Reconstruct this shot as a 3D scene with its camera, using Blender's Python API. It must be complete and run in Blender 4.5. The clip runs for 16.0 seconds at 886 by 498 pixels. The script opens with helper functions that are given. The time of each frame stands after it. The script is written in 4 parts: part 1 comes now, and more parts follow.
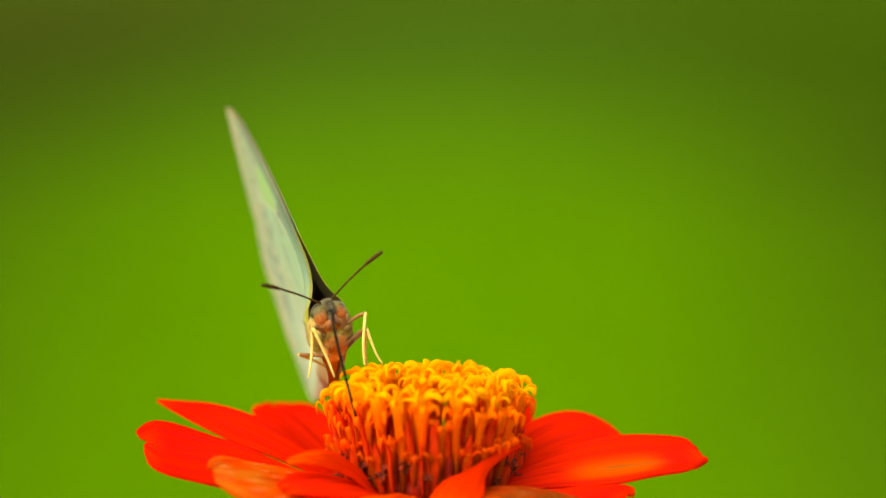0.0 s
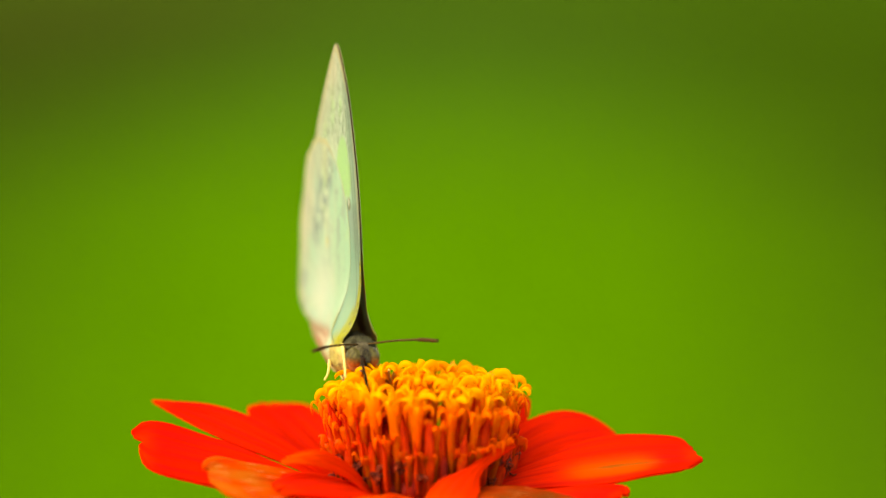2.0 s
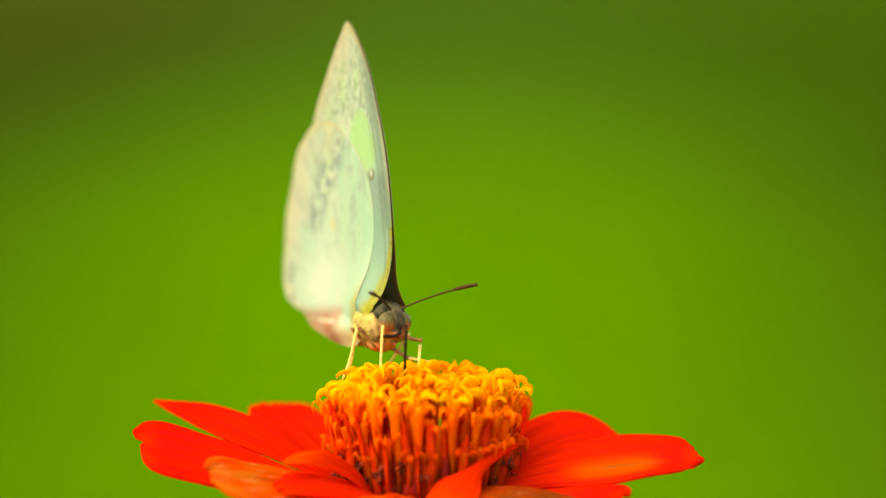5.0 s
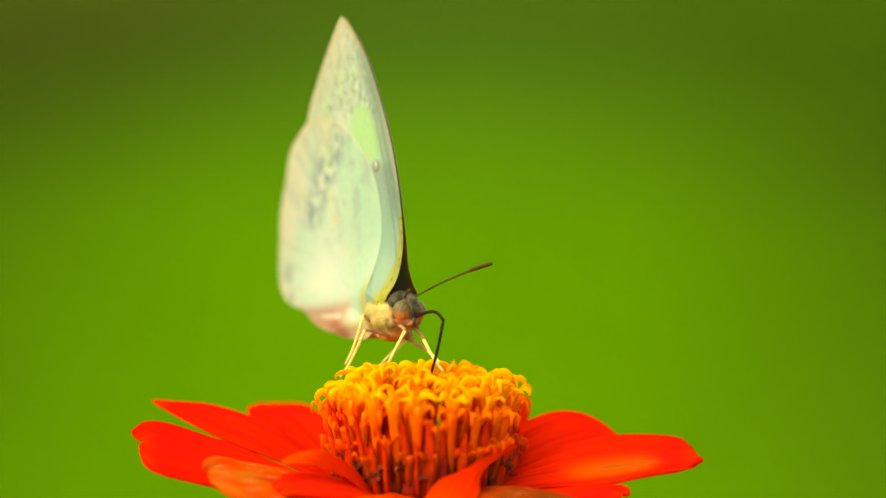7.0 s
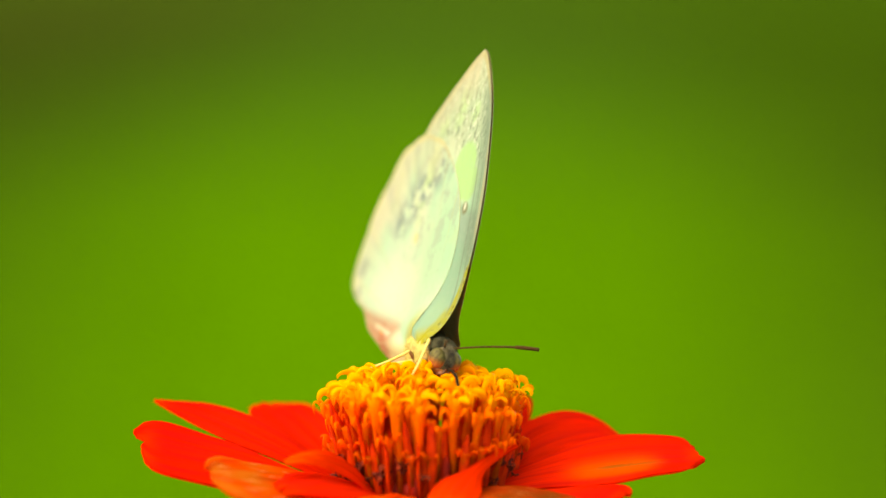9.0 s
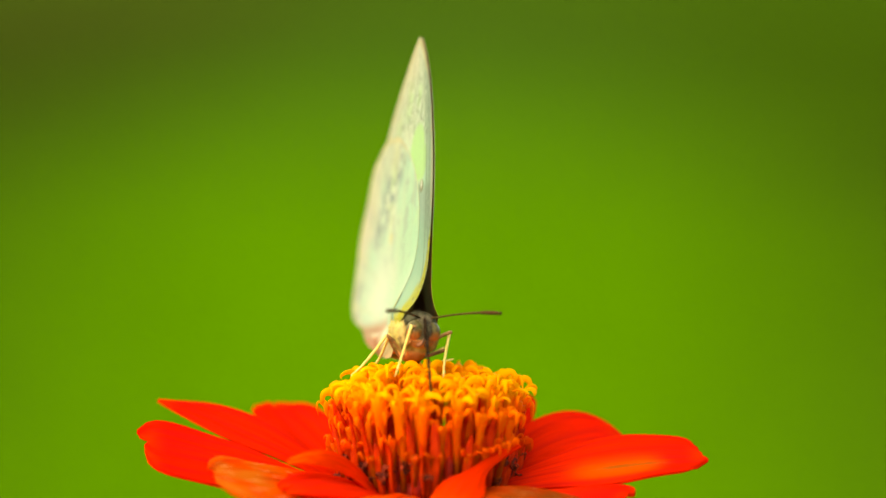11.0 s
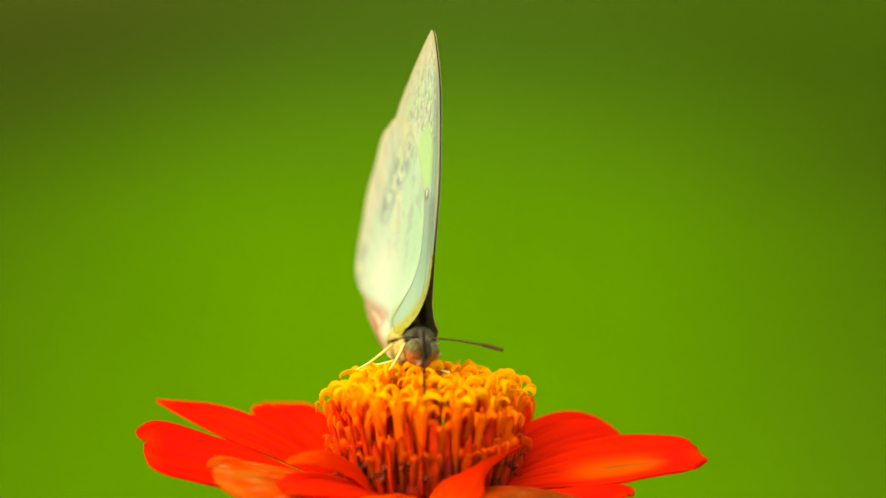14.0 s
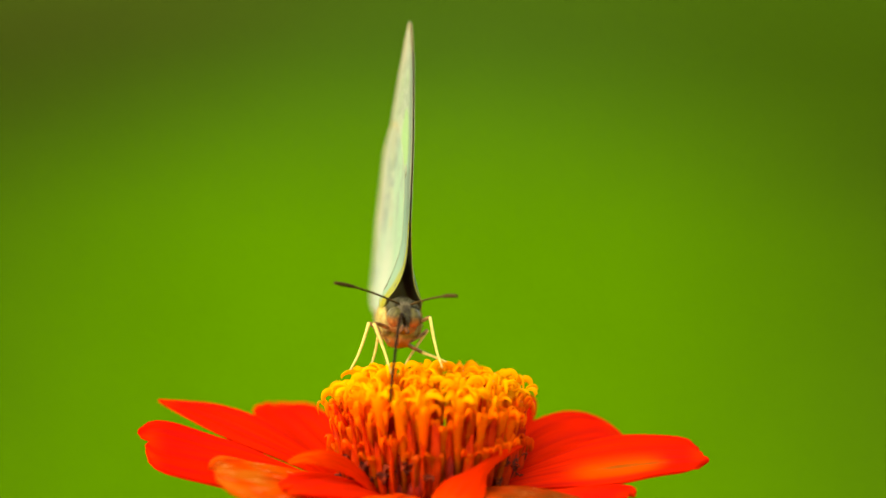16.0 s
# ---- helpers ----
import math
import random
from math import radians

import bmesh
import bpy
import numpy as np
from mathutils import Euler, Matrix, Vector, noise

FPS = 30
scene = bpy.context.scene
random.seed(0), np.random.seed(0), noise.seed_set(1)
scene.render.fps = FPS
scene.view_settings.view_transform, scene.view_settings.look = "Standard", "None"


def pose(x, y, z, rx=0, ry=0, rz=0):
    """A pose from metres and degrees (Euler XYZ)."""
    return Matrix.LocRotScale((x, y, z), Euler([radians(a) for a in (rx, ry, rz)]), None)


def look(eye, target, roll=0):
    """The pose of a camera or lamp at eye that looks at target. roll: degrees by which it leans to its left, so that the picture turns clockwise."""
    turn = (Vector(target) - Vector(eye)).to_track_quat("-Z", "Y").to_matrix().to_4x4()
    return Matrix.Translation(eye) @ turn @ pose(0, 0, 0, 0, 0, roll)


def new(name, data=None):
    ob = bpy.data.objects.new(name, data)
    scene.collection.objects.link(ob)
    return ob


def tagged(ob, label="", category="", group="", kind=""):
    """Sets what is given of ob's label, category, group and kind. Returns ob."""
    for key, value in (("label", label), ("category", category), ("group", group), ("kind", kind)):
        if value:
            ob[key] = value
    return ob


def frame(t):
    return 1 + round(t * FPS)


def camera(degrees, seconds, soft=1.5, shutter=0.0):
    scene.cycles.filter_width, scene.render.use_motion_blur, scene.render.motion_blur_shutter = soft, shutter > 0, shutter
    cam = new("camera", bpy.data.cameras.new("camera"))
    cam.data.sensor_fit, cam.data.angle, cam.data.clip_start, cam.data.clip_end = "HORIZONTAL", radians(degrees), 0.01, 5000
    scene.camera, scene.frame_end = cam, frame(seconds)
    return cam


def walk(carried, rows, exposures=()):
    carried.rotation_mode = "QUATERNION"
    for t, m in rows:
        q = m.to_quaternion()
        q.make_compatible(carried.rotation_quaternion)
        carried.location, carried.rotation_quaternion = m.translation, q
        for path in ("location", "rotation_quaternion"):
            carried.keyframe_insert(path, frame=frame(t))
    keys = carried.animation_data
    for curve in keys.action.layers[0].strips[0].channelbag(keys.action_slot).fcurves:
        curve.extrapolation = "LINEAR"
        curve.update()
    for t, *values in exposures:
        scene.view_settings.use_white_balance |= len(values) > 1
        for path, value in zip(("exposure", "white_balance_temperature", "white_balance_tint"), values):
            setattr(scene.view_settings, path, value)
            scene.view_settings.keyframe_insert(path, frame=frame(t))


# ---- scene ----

MM = 0.001
HEIGHT = 0.45                       # of the flower's petal plane over the ground

# ---- camera ----
cam = camera(14.0, 16.0, soft=1.5)
TARGET = Vector((1.755 * MM, 0.0, HEIGHT + 26.08 * MM))
EYE = TARGET + 415.0 * MM * Vector((0.0, -math.cos(radians(6.0)), math.sin(radians(6.0))))
cam.data.dof.use_dof = True
cam.data.dof.focus_distance = 0.4160
cam.data.dof.aperture_fstop = 8.6
walk(cam, [(0.0, look(EYE, TARGET)), (16.0, look(EYE, TARGET))], exposures=[(0.0, 1.43, 9000, 10), (16.0, 1.43, 9000, 10)])

# ---- light ----
SUN_ELEVATION, SUN_AZIMUTH = 48.0, -62.0    # azimuth: 0 is behind the camera, negative towards the picture's left
world = bpy.data.worlds.new("sky")
scene.world = world
world.use_nodes = True
sky = world.node_tree.nodes.new("ShaderNodeTexSky")
sky.sky_type, sky.sun_disc = "NISHITA", False
sky.sun_elevation, sky.sun_rotation = radians(SUN_ELEVATION), radians(180.0 - SUN_AZIMUTH)
background = world.node_tree.nodes["Background"]
background.inputs["Strength"].default_value = 0.15
world.node_tree.links.new(sky.outputs["Color"], background.inputs["Color"])
sun = new("sun", bpy.data.lights.new("sun", "SUN"))
sun.data.energy, sun.data.angle, sun.data.color = 2.5, radians(110.0), (1.0, 0.95, 0.84)
toward = Vector((math.sin(radians(SUN_AZIMUTH)) * math.cos(radians(SUN_ELEVATION)),
                 -math.cos(radians(SUN_AZIMUTH)) * math.cos(radians(SUN_ELEVATION)), math.sin(radians(SUN_ELEVATION))))
sun.matrix_world = look(toward * 20.0, (0, 0, 0))


# ---- materials ----
class Paint:
    """A node material under construction."""

    def __init__(self, name, rough=0.6, spec=0.3):
        self.mat = bpy.data.materials.new(name)
        self.mat.use_nodes = True
        self.tree = self.mat.node_tree
        self.bsdf = self.tree.nodes["Principled BSDF"]
        self.out = self.tree.nodes["Material Output"]
        self.bsdf.inputs["Roughness"].default_value = rough
        self.bsdf.inputs["Specular IOR Level"].default_value = spec

    def node(self, kind, **inputs):
        n = self.tree.nodes.new(kind)
        for key, value in inputs.items():
            self.feed(n.inputs[key.replace("_", " ")], value)
        return n

    def feed(self, socket, value):
        if isinstance(value, bpy.types.NodeSocket):
            self.tree.links.new(value, socket)
        else:
            socket.default_value = value

    def coords(self, kind="Object"):
        return self.node("ShaderNodeTexCoord").outputs[kind]

    def split(self, vector):
        return self.node("ShaderNodeSeparateXYZ", Vector=vector).outputs

    def scaled(self, vector, sx, sy, sz):
        n = self.node("ShaderNodeMapping", Vector=vector)
        n.inputs["Scale"].default_value = (sx, sy, sz)
        return n.outputs["Vector"]

    def noise(self, vector, scale, detail=3.0, rough=0.5):
        return self.node("ShaderNodeTexNoise", Vector=vector, Scale=scale, Detail=detail, Roughness=rough).outputs["Fac"]

    def math(self, op, a, b=0.0, c=0.0, clamp=False):
        n = self.tree.nodes.new("ShaderNodeMath")
        n.operation, n.use_clamp = op, clamp
        for i, value in enumerate((a, b, c)):
            self.feed(n.inputs[i], value)
        return n.outputs[0]

    def step(self, value, a, b, low=0.0, high=1.0):
        n = self.node("ShaderNodeMapRange", Value=value)
        n.interpolation_type = "SMOOTHSTEP"
        for key, x in (("From Min", a), ("From Max", b), ("To Min", low), ("To Max", high)):
            n.inputs[key].default_value = x
        return n.outputs[0]

    def mix(self, fac, a, b, kind="MIX"):
        n = self.tree.nodes.new("ShaderNodeMix")
        n.data_type, n.blend_type = "RGBA", kind
        self.feed(n.inputs["Factor"], fac)
        for socket, value in ((n.inputs[6], a), (n.inputs[7], b)):
            self.feed(socket, (*value, 1.0) if isinstance(value, tuple) else value)
        return n.outputs[2]

    def ramp(self, fac, *stops):
        n = self.node("ShaderNodeValToRGB", Fac=fac)
        while len(n.color_ramp.elements) < len(stops):
            n.color_ramp.elements.new(0.5)
        for e, (at, colour) in zip(n.color_ramp.elements, stops):
            e.position, e.color = at, (*colour, 1.0)
        return n.outputs["Color"]

    def random(self):
        return self.node("ShaderNodeObjectInfo").outputs["Random"]

    def colour(self, value):
        self.feed(self.bsdf.inputs["Base Color"], (*value, 1.0) if isinstance(value, tuple) else value)
        return self

    def bump(self, height, strength=0.3, distance=0.0002):
        n = self.node("ShaderNodeBump", Height=height, Strength=strength, Distance=distance)
        self.feed(self.bsdf.inputs["Normal"], n.outputs["Normal"])
        return self

    def thin(self, colour, amount):
        """Lets light through, as leaves and wings do."""
        glow = self.node("ShaderNodeBsdfTranslucent", Color=colour)
        m = self.node("ShaderNodeMixShader", Fac=amount)
        self.tree.links.new(self.bsdf.outputs[0], m.inputs[1])
        self.tree.links.new(glow.outputs[0], m.inputs[2])
        self.tree.links.new(m.outputs[0], self.out.inputs["Surface"])
        return self


def petal_paint(name, body, edge, worn, worn_from, worn_to, streak=0.0, speck=0.0):
    p = Paint(name, 0.65, 0.0)
    uv = p.split(p.coords("UV"))
    grain = p.noise(p.scaled(p.coords("UV"), 60.0, 3.0, 1.0), 1.0, 4.0)
    c = p.mix(p.step(uv[1], 0.35, 1.0), edge, body)
    c = p.mix(p.math("MULTIPLY", p.step(grain, 0.4, 0.7), 0.6), c, tuple(x * 0.62 for x in body))
    # broad darker streaks: the shading of creases, put into the petal's colour
    fold = p.noise(p.scaled(p.coords("UV"), 9.0, 0.9, 1.0), 1.0, 2.0)
    c = p.mix(p.math("MULTIPLY", p.step(fold, 0.42, 0.66), 0.55), c, (body[0] * 0.66, body[1] * 0.5, 0.010))
    blotch = p.noise(p.coords("UV"), 3.0, 3.0)
    worn_here = p.math("MULTIPLY", p.step(uv[1], worn_from, worn_to), p.step(blotch, 0.35, 0.6))
    c = p.mix(worn_here, c, worn)
    if speck:
        fleck = p.noise(p.scaled(p.coords("UV"), 26.0, 7.0, 1.0), 1.0, 3.0)
        c = p.mix(p.math("MULTIPLY", p.step(fleck, 0.58, 0.70), speck), c, (0.88, 0.34, 0.10))
        c = p.mix(p.math("MULTIPLY", p.step(p.noise(p.scaled(p.coords("UV"), 13.0, 1.3, 1.0), 1.0, 3.0), 0.54, 0.64), speck), c, (0.30, 0.035, 0.008))
    if streak:
        line = p.math("MULTIPLY", p.step(p.math("ABSOLUTE", p.math("SUBTRACT", uv[0], 0.71)), 0.13, 0.02), p.step(p.math("ABSOLUTE", p.math("SUBTRACT", uv[1], 0.58)), 0.26, 0.08))
        c = p.mix(p.math("MULTIPLY", p.step(p.math("ABSOLUTE", p.math("SUBTRACT", uv[0], 0.72)), 0.24, 0.08), p.step(p.math("ABSOLUTE", p.math("SUBTRACT", uv[1], 0.50)), 0.30, 0.12)), c, (0.86, 0.085, 0.008))
        c = p.mix(p.math("MULTIPLY", line, p.step(grain, 0.35, 0.6, 0.1, streak)), c, (0.30, 0.10, 0.010))
    c = p.mix(p.math("MULTIPLY", p.random(), 0.10), c, (0.9, 0.08, 0.012))
    p.colour(c).bump(grain, 0.6, 0.0003)
    return p.thin(c, 0.45).mat


PETAL_RED = petal_paint("red_petal", (0.88, 0.013, 0.007), (0.86, 0.024, 0.008), (0.82, 0.03, 0.007), 0.85, 1.0)
PETAL_STREAKED = petal_paint("streaked_petal", (0.88, 0.013, 0.007), (0.86, 0.024, 0.008), (0.82, 0.03, 0.007), 0.85, 1.0, 0.9)
PETAL_FADED = petal_paint("faded_petal", (0.86, 0.060, 0.004), (0.84, 0.050, 0.004), (0.60, 0.14, 0.012), 0.30, 0.75, speck=0.6)
PETAL_ORANGE = petal_paint("orange_petal", (0.88, 0.042, 0.006), (0.86, 0.028, 0.006), (0.82, 0.095, 0.008), 0.5, 1.0)
PETAL_DULL = petal_paint("dull_petal", (0.52, 0.050, 0.004), (0.60, 0.06, 0.005), (0.26, 0.050, 0.006), 0.25, 0.7, speck=0.3)


def floret_paint():
    p = Paint("floret", 0.55, 0.08)
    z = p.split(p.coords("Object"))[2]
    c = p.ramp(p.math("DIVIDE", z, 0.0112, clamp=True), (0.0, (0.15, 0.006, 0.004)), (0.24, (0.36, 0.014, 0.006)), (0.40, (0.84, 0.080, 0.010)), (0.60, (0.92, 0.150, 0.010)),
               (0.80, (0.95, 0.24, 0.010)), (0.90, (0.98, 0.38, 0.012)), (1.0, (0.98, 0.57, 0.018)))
    c = p.mix(p.math("MULTIPLY", p.random(), 0.35), c, (0.92, 0.20, 0.006))
    n = p.noise(p.coords("Object"), 1500.0, 3.0)
    c = p.mix(p.math("MULTIPLY", p.step(n, 0.45, 0.75), 0.2), c, (0.95, 0.50, 0.01))
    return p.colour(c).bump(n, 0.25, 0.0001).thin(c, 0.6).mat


FLORET = floret_paint()


def simple(name, a, b, scale, rough=0.6, spec=0.3, bump=0.3, relief=0.0002, through_light=0.0, detail=4.0):
    p = Paint(name, rough, spec)
    n = p.noise(p.coords("Object"), scale, detail)
    c = p.mix(p.step(n, 0.35, 0.68), a, b)
    p.colour(c).bump(n, bump, relief)
    return p.thin(c, through_light).mat if through_light else p.mat


CHAFF = simple("chaff", (0.30, 0.012, 0.004), (0.10, 0.004, 0.003), 500.0, 0.6, 0.1)
CHAFF_RED = simple("red_chaff", (0.84, 0.060, 0.008), (0.55, 0.022, 0.006), 500.0, 0.6, 0.1, through_light=0.5)
WILTED = simple("wilted", (0.05, 0.006, 0.003), (0.28, 0.03, 0.008), 900.0, 0.7, 0.1)
STEM_GREEN = simple("stem_green", (0.06, 0.13, 0.02), (0.10, 0.17, 0.035), 300.0, 0.6)
ANTENNA = simple("antenna", (0.040, 0.024, 0.006), (0.085, 0.048, 0.014), 3000.0, 0.7, 0.03)
ANTENNA_TIP = simple("antenna_club", (0.070, 0.030, 0.010), (0.038, 0.021, 0.007), 3000.0, 0.7, 0.03)
PROBOSCIS = simple("proboscis_brown", (0.014, 0.008, 0.004), (0.032, 0.018, 0.008), 2000.0, 0.6, 0.02)
LEG = simple("leg_yellow", (0.80, 0.64, 0.18), (0.68, 0.48, 0.12), 1500.0, 0.5, 0.1, through_light=0.15)
LEG_DARK = simple("thigh_brown", (0.34, 0.17, 0.06), (0.13, 0.06, 0.025), 900.0, 0.55, 0.1)
def body_paint():
    p = Paint("body_scales", 0.7, 0.1)
    o = p.coords("Object")
    n = p.noise(o, 900.0, 4.0)
    gold = p.mix(p.step(n, 0.35, 0.68), (0.64, 0.50, 0.11), (0.36, 0.23, 0.06))
    # orange light bounced off the petals, put into the underside's colour
    orange = p.mix(p.step(n, 0.3, 0.7), (0.90, 0.56, 0.22), (0.82, 0.38, 0.12))
    low = p.step(p.math("ADD", p.split(o)[2], p.math("MULTIPLY", n, 0.0012)), -0.0032, -0.0044)
    c = p.mix(low, gold, orange)
    return p.colour(c).bump(n, 0.4, 0.0002).thin(c, 0.15).mat


BODY_SCALES = body_paint()
# pale scales; their orange is the petals' bounced light, painted in
BELLY = simple("bounce_lit_belly", (0.90, 0.46, 0.14), (0.84, 0.30, 0.08), 700.0, 0.7, 0.05, through_light=0.45)
HEAD = simple("head_scales", (0.16, 0.13, 0.06), (0.05, 0.038, 0.02), 1800.0, 0.75)
# the flower's orange bounce light is mixed into this fur colour
CHEEK = simple("bounce_lit_cheek", (0.76, 0.36, 0.12), (0.56, 0.20, 0.06), 900.0, 0.7, 0.05, through_light=0.3)
NECK = simple("brown_neck_fur", (0.48, 0.34, 0.11), (0.20, 0.125, 0.04), 1200.0, 0.75, 0.05)
FUR = simple("yellow_fur", (0.62, 0.51, 0.13), (0.40, 0.30, 0.075), 700.0, 0.6, through_light=0.2)
HEAD_FUR = simple("dark_grey_fur", (0.13, 0.11, 0.055), (0.035, 0.028, 0.015), 1500.0, 0.7)
COLLAR = simple("grey_green_fur", (0.10, 0.097, 0.05), (0.035, 0.032, 0.016), 1200.0, 0.7, 0.05)
FUR_DARK = simple("grey_fur", (0.12, 0.115, 0.07), (0.045, 0.04, 0.025), 1200.0, 0.7)


def eye_paint():
    p = Paint("eye", 0.35, 0.12)
    o = p.coords("Object")
    n = p.noise(o, 2400.0, 3.0)
    high = p.mix(p.step(n, 0.40, 0.62), (0.11, 0.095, 0.026), (0.06, 0.05, 0.015))
    # lower half: orange glow from the flower, painted on the eye
    low = p.mix(p.step(n, 0.35, 0.68), (0.46, 0.14, 0.035), (0.33, 0.085, 0.022))
    p.colour(p.mix(p.step(p.math("ADD", p.split(o)[2], p.math("MULTIPLY", n, 0.0005)), -0.0013, -0.0026), high, low))
    return p.mat


EYE_GLOSS = eye_paint()
PALP = simple("palp_scales", (0.30, 0.12, 0.05), (0.12, 0.05, 0.025), 1200.0, 0.6)


def wing_inner_paint():
    p = Paint("wing_upperside", 0.6, 0.1)
    o = p.coords("Object")
    n = p.noise(o, 400.0, 4.0)
    dark = p.mix(p.step(n, 0.35, 0.68), (0.105, 0.044, 0.020), (0.060, 0.026, 0.012))
    pale = p.mix(p.step(n, 0.35, 0.68), (0.74, 0.52, 0.26), (0.66, 0.38, 0.18))
    p.colour(p.mix(p.step(p.split(o)[2], -0.0005, -0.0025), dark, pale)).bump(n, 0.3, 0.0001)
    return p.thin((0.60, 0.38, 0.20, 1.0), 0.25).mat


WING_INNER = wing_inner_paint()


def wing_paint(name, hind):
    p = Paint(name, 0.6, 0.06)
    o = p.coords("Object")
    uv = p.split(p.coords("UV"))
    pos = p.split(o)
    mottle = p.noise(o, 420.0 if hind else 850.0, 4.0)
    broad = p.noise(o, 130.0, 2.0)
    mint, cream, grey = (0.50, 0.78, 0.57), (0.74, 0.80, 0.60), (0.36, 0.41, 0.39)
    c = p.mix(p.step(broad, 0.35, 0.65), mint, cream)

    def blob(y, z, near, far, tall=1.0):
        d = p.node("ShaderNodeVectorMath")
        d.operation = "DISTANCE"
        p.feed(d.inputs[0], p.scaled(o, 0.0, 1.0, 1.0 / tall))
        d.inputs[1].default_value = (0.0, y * MM, z * MM / tall)
        return p.step(d.outputs["Value"], near * MM, far * MM, 1.0, 0.0)

    def times(*factors):
        out = factors[0]
        for f in factors[1:]:
            out = p.math("MULTIPLY", out, f)
        return out

    def band(y0, z0, y1, z1, near, far):
        """1 within near mm of the line through two points, 0 beyond far, between its ends."""
        length = math.hypot(y1 - y0, z1 - z0)
        ay, az = (y1 - y0) / length, (z1 - z0) / length
        dy, dz = p.math("SUBTRACT", pos[1], y0 * MM), p.math("SUBTRACT", pos[2], z0 * MM)
        off = p.math("ABSOLUTE", p.math("SUBTRACT", p.math("MULTIPLY", dy, az), p.math("MULTIPLY", dz, ay)))
        run = p.math("ADD", p.math("MULTIPLY", dy, ay), p.math("MULTIPLY", dz, az))
        return times(p.step(off, near * MM, far * MM, 1.0, 0.0), p.step(run, -far * MM, 0.0), p.step(run, (length + far) * MM, length * MM))

    if hind:
        c = p.mix(times(blob(9.0, 9.0, 2.0, 8.0, 1.7), 0.8), c, (0.50, 0.77, 0.53))
        c = p.mix(times(blob(19.0, 3.0, 1.0, 8.0), 0.8), c, (0.83, 0.86, 0.70))
        # a clouded grey band below the upper margin
        cloud = p.math("MAXIMUM", band(15.0, 18.6, 22.0, 10.0, 0.5, 3.6), times(blob(17.5, 16.5, 1.0, 4.0), 0.8))
        c = p.mix(times(cloud, p.step(p.noise(o, 650.0, 3.0), 0.40, 0.58), 0.95), c, (0.24, 0.31, 0.33))
        c = p.mix(times(p.step(mottle, 0.50, 0.64), p.step(pos[2], 0.002, 0.012), 0.5), c, (0.44, 0.48, 0.42))
        c = p.mix(times(p.step(p.noise(o, 260.0, 2.0), 0.55, 0.70), p.step(pos[2], 0.008, 0.014), 0.6), c, (0.60, 0.80, 0.40))
        c = p.mix(times(blob(16.4, 9.0, 0.3, 1.1), 0.6), c, (0.86, 0.72, 0.30))
        # peach margin, with grey rays that run in from it
        c = p.mix(times(p.step(uv[1], 0.72, 0.95), p.step(uv[0], 0.34, 0.46), 0.55), c, (0.74, 0.60, 0.42))
        ray = p.noise(p.scaled(p.coords("UV"), 62.0, 2.2, 1.0), 1.0, 2.0)
        c = p.mix(times(p.step(ray, 0.48, 0.60), p.step(uv[1], 0.62, 0.94), p.step(uv[0], 0.30, 0.42), 0.32), c, grey)
        c = p.mix(times(p.math("MAXIMUM", blob(28.6, 2.6, 0.5, 1.7), blob(27.8, -0.6, 0.4, 1.5)), 0.6), c, (0.30, 0.32, 0.30))
        c = p.mix(times(p.step(uv[1], 0.960, 0.985), p.step(uv[0], 0.34, 0.42), 0.5), c, (0.74, 0.56, 0.22))
        # the inner margin: dusty pink, deepened with painted red glow off the flower, a pale fold and a redder corner
        c = p.mix(p.step(pos[2], -0.0022, -0.0040, 0.0, 0.75), c, (0.78, 0.50, 0.24))
        pink = times(p.step(p.math("MULTIPLY_ADD", pos[1], 0.06, pos[2]), 0.0006, -0.0010), p.step(pos[1], 0.0105, 0.0140))
        c = p.mix(times(pink, 0.85), c, (0.56, 0.28, 0.18))
        c = p.mix(times(band(13.5, -5.0, 17.0, -3.2, 0.4, 1.7), 0.75), c, (0.54, 0.19, 0.10))
        c = p.mix(times(band(14.0, -2.6, 19.5, -2.7, 0.1, 0.45), 0.75), c, (0.80, 0.72, 0.56))
        c = p.mix(times(blob(6.0, -1.2, 1.2, 4.6), 0.85), c, (0.60, 0.53, 0.13))
        c = p.mix(times(p.step(uv[1], 0.93, 0.985), p.step(uv[0], 0.16, 0.12), 0.5), c, (0.52, 0.47, 0.14))
        c = p.mix(times(p.step(uv[1], 0.970, 0.995, 0.0, 0.6), p.step(uv[0], 0.42, 0.34)), c, (0.76, 0.74, 0.50))
    else:
        costa = p.math("SUBTRACT", p.math("ADD", pos[1], 0.0009), p.math("ADD", p.math("MULTIPLY", pos[2], 0.05), times(pos[2], pos[2], 7.8)))
        speck = p.scaled(o, 1.0, 1.0, 0.6)
        dots, darks = p.noise(speck, 2300.0, 1.0), p.noise(speck, 1700.0, 2.0)
        high = p.step(pos[2], 0.0195, 0.0225)
        c = p.mix(times(high, 0.6), c, (0.48, 0.56, 0.40))
        for y, z, r, tall in ((14.2, 25.6, 1.0, 2.2), (10.4, 25.8, 0.5, 1.6), (17.5, 22.6, 0.8, 1.2)):
            c = p.mix(times(blob(y, z, r * 0.4, r + 0.9, tall), 0.7), c, (0.56, 0.80, 0.40))
        c = p.mix(times(p.step(darks, 0.50, 0.62), high, 0.75), c, (0.27, 0.32, 0.24))
        c = p.mix(times(p.step(dots, 0.58, 0.66), high, 0.75), c, (0.86, 0.88, 0.72))
        c = p.mix(p.step(pos[2], 0.0265, 0.030, 0.0, 0.45), c, (0.70, 0.66, 0.46))
